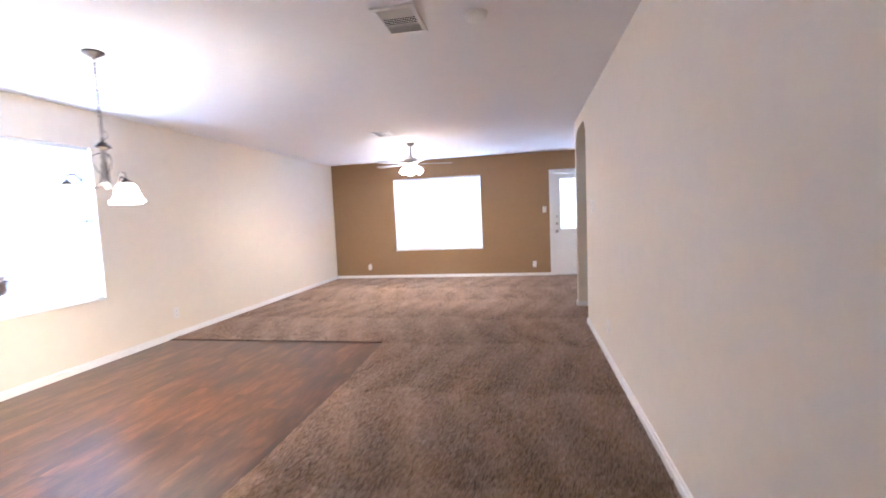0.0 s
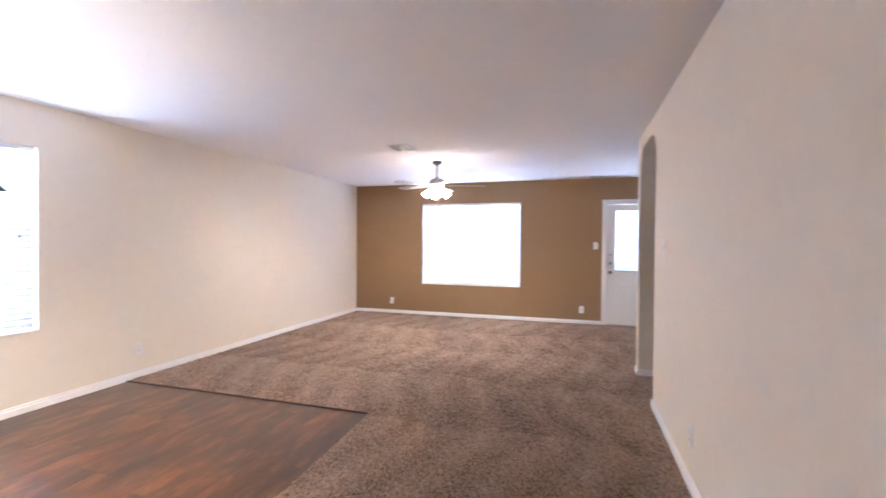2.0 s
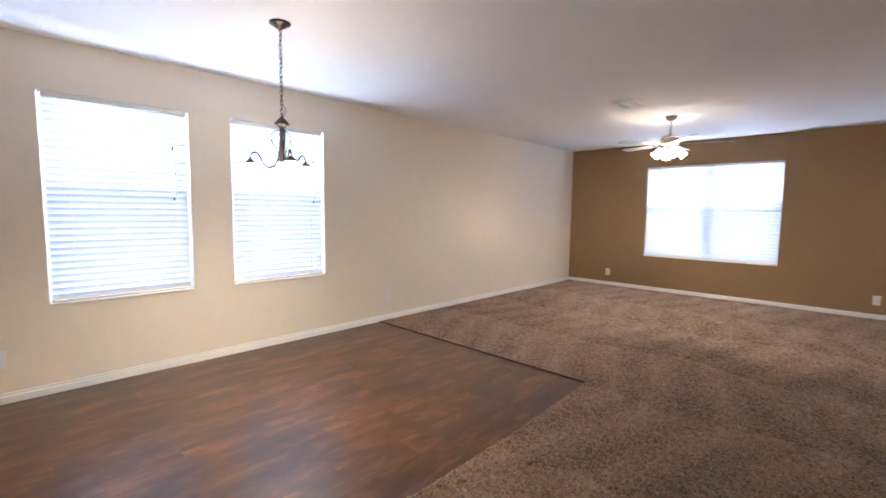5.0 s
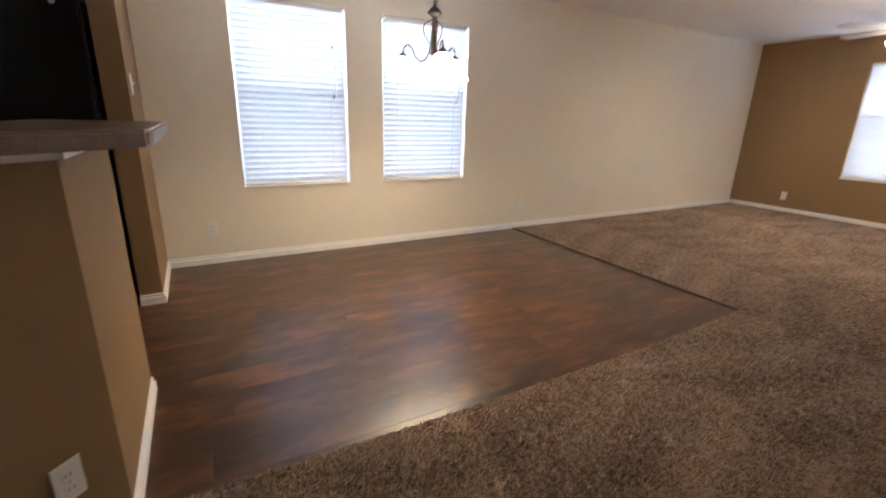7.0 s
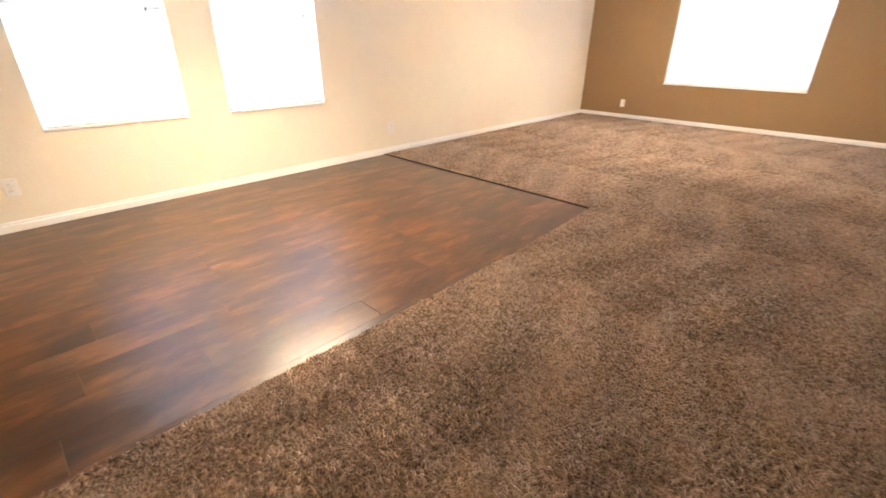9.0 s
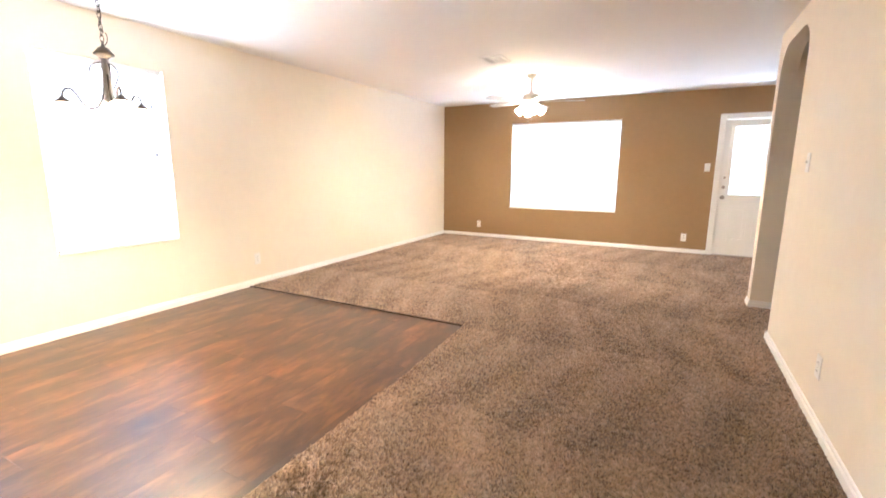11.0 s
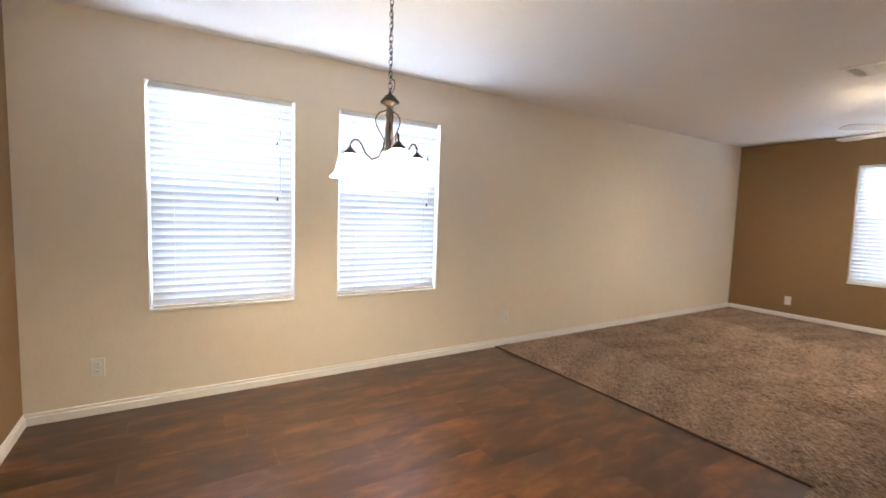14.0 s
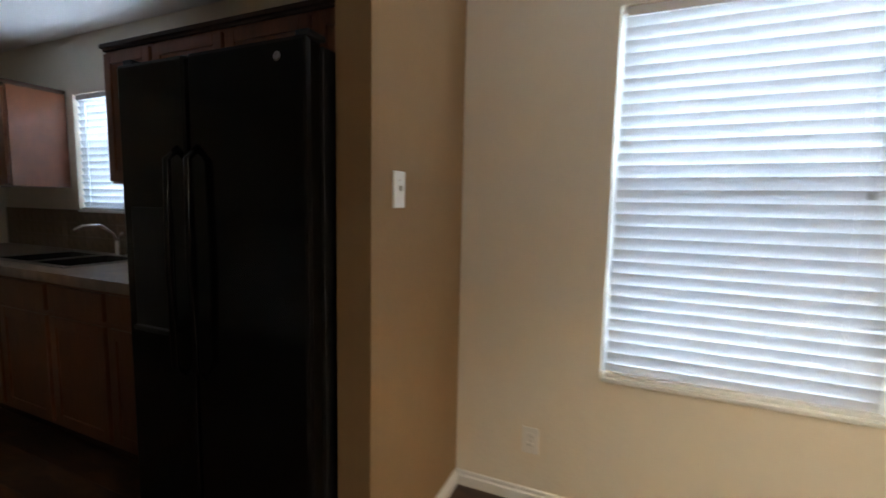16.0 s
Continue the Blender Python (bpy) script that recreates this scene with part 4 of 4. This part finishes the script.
def sprayer():
    s = holder("side_sprayer", (-4.0, -1.42, 0.949), "chrome side sprayer beside the faucet", "sprayer")
    part("collar", lathe([(0.0, 0.0), (0.022, 0.0), (0.018, 0.012), (0.0, 0.014)], 16), CHROME, s, smooth=True)
    part("spray_head", lathe([(0.010, 0.012), (0.013, 0.05), (0.018, 0.085), (0.012, 0.10), (0.0, 0.102)], 16), CHROME, s, smooth=True)


sprayer()

# backsplash: square slate tiles over grout
splash = structure("backsplash", boxes((LEFT, LEFT + 0.004, KIT_BACK, -0.26, 0.949, 1.241)), GROUT, "brown slate tile backsplash behind the worktop")
tile_mesh = None
size = 0.0965
for i in range(29):
    for j in range(3):
        if tile_mesh is None:
            o = part("tile", boxes((0, 0.006, -size / 2 + 0.003, size / 2 - 0.003, -size / 2 + 0.003, size / 2 - 0.003), bevel=0.0015), TILE, splash)
            tile_mesh = o.data
        else:
            o = new("tile", tile_mesh)
            o.parent = splash
        o.location = (LEFT + 0.0042, -0.32 - i * (size + 0.001), 1.0 + j * (size + 0.0))


# ---- floors ----
carpet_out = boxes((LEFT, EAST, WOOD_Y, FAR, -0.012, 0.004))
# the cut edge beside the laminate bows slightly
EDGE_Y, EDGE_X = (0.785, 2.0, 3.2, WOOD_Y), (-1.46, -1.43, -1.43, WOOD_X)
prism([(WOOD_X, WOOD_Y), (EAST, WOOD_Y), (EAST, BACK), (-0.99, BACK), (-0.99, 0.245), (-1.44, 0.725)] + list(zip(EDGE_X, EDGE_Y))[:-1], -0.012, 0.004, carpet_out)
structure("carpet", carpet_out, CARPET, "brown cut-pile wall-to-wall carpet with vacuum marks")


def clump_field(c, size):
    """Smooth random values from -1 to 1 at the tufts, in clumps of the given size."""
    u, v = (c[:, 0] + 20) / size, (c[:, 1] + 20) / size
    i, j = u.astype(int), v.astype(int)
    fu, fv = u - i, v - j
    table = np.random.uniform(-1, 1, (257, 257))
    i, j = i % 256, j % 256
    return (table[i, j] * (1 - fu) + table[i + 1, j] * fu) * (1 - fv) + (table[i, j + 1] * (1 - fu) + table[i + 1, j + 1] * fu) * fv


def pile(x0, x1, y0, y1, gap, height, width):
    """Corners and triangles of leaning three-sided tufts on a jittered grid."""
    gx, gy = np.meshgrid(np.arange(x0 + gap / 2, x1, gap), np.arange(y0 + gap / 2, y1, gap))
    n = gx.size
    c = np.stack([gx.ravel(), gy.ravel(), np.full(n, 0.002)], 1)
    c[:, :2] += np.random.uniform(-0.5, 0.5, (n, 2)) * gap
    keep = (c[:, 0] - (-1.446)) * 0.7071 + (c[:, 1] - 0.785) * 0.7071 > 0.02
    keep |= c[:, 1] > 0.80
    keep &= (c[:, 0] > np.interp(c[:, 1], EDGE_Y, EDGE_X) + 0.004) | (c[:, 1] > WOOD_Y)
    c = c[keep]
    n = len(c)
    nod_x, nod_y, rise = clump_field(c, 0.030), clump_field(c, 0.026), clump_field(c, 0.022)
    turn = np.random.uniform(0, 2 * math.pi, n)
    w = width * np.random.uniform(0.7, 1.25, n)
    v = np.zeros((n, 6, 3))
    lean = np.random.normal(0, 0.26, (n, 2)) * height + np.stack([nod_x, nod_y], 1) * 0.75 * height
    tall = height * np.random.uniform(0.65, 1.1, n) * (1.0 + 0.4 * rise)
    for k in range(3):
        a = turn + k * 2 * math.pi / 3
        ring = np.stack([w * np.cos(a), w * np.sin(a), np.zeros(n)], 1)
        v[:, k] = c + ring
        v[:, 3 + k] = c + ring * 0.62 + np.stack([lean[:, 0], lean[:, 1], tall], 1)
    faces = np.array([[0, 1, 4], [0, 4, 3], [1, 2, 5], [1, 5, 4], [2, 0, 3], [2, 3, 5], [3, 4, 5]])
    f = (np.arange(n) * 6)[:, None, None] + faces[None]
    return v.reshape(-1, 3), f.reshape(-1, 3)


def carpet_pile(*areas):
    vs, fs, at = [], [], 0
    for area in areas:
        v, f = pile(*area)
        vs.append(v)
        fs.append(f + at)
        at += len(v)
    v, f = np.concatenate(vs), np.concatenate(fs)
    me = bpy.data.meshes.new("carpet_pile")
    me.vertices.add(len(v))
    me.vertices.foreach_set("co", v.ravel())
    me.loops.add(f.size)
    me.loops.foreach_set("vertex_index", f.ravel())
    me.polygons.add(len(f))
    me.polygons.foreach_set("loop_start", np.arange(len(f)) * 3)
    me.update()
    me.validate()
    me.materials.append(PILE)
    tagged(new("carpet_pile", me), "short brown twisted carpet tufts", "carpet", kind="stuff")


carpet_pile((WOOD_X, RIGHT - 0.015, 0.1, WOOD_Y, 0.0092, 0.012, 0.0060), (LEFT + 0.02, RIGHT - 0.015, WOOD_Y + 0.005, 6.0, 0.0118, 0.012, 0.0076), (LEFT + 0.02, EAST - 0.02, 6.0, FAR - 0.02, 0.0148, 0.012, 0.0094), (RIGHT - 0.015, RIGHT + 0.6, 5.13, 6.0, 0.016, 0.012, 0.010))
# thin dark strip: the shade at the carpet's edge, put in as colour
structure("edge_shade_strip", boxes((LEFT, WOOD_X + 0.012, WOOD_Y - 0.012, WOOD_Y + 0.004, -0.001, 0.011), bevel=0.002), EDGE_SHADE, "dark strip standing for shade where laminate meets carpet")

planks = structure("floor", boxes((LEFT, WOOD_X, BACK, WOOD_Y, -0.0119, -0.009), (WOOD_X, -1.2, BACK, PART_Y, -0.0119, -0.009)), SLOT, "dark brown wood-look laminate plank floor")
ROWS_N = 14
pw = (WOOD_X - LEFT) / ROWS_N
lengths = {}


def plank_mesh(length):
    key = round(length, 2)
    if key not in lengths:
        bm = boxes((-pw / 2 + 0.0002, pw / 2 - 0.0002, -length / 2 + 0.0002, length / 2 - 0.0002, -0.009, 0.0))
        bmesh.ops.bevel(bm, geom=[e for e in bm.edges if all(v.co.z > -0.001 for v in e.verts)], offset=0.0003, segments=1, affect="EDGES")
        o = link("plank", bm, WOOD)
        lengths[key] = o.data
        bpy.data.objects.remove(o)
    return lengths[key]


for row in range(ROWS_N + 1):
    x = LEFT + (row + 0.5) * pw
    end = WOOD_Y - 0.002
    y = BACK - 1.2 + round(random.uniform(0.05, 1.15), 1)
    while y < end:
        a, b = max(y, BACK), min(y + 1.2, end)
        if b - a > 0.02:
            o = new("plank", plank_mesh(b - a))
            o.parent = planks
            o.location = (x, (a + b) / 2, 0)
        y += 1.2
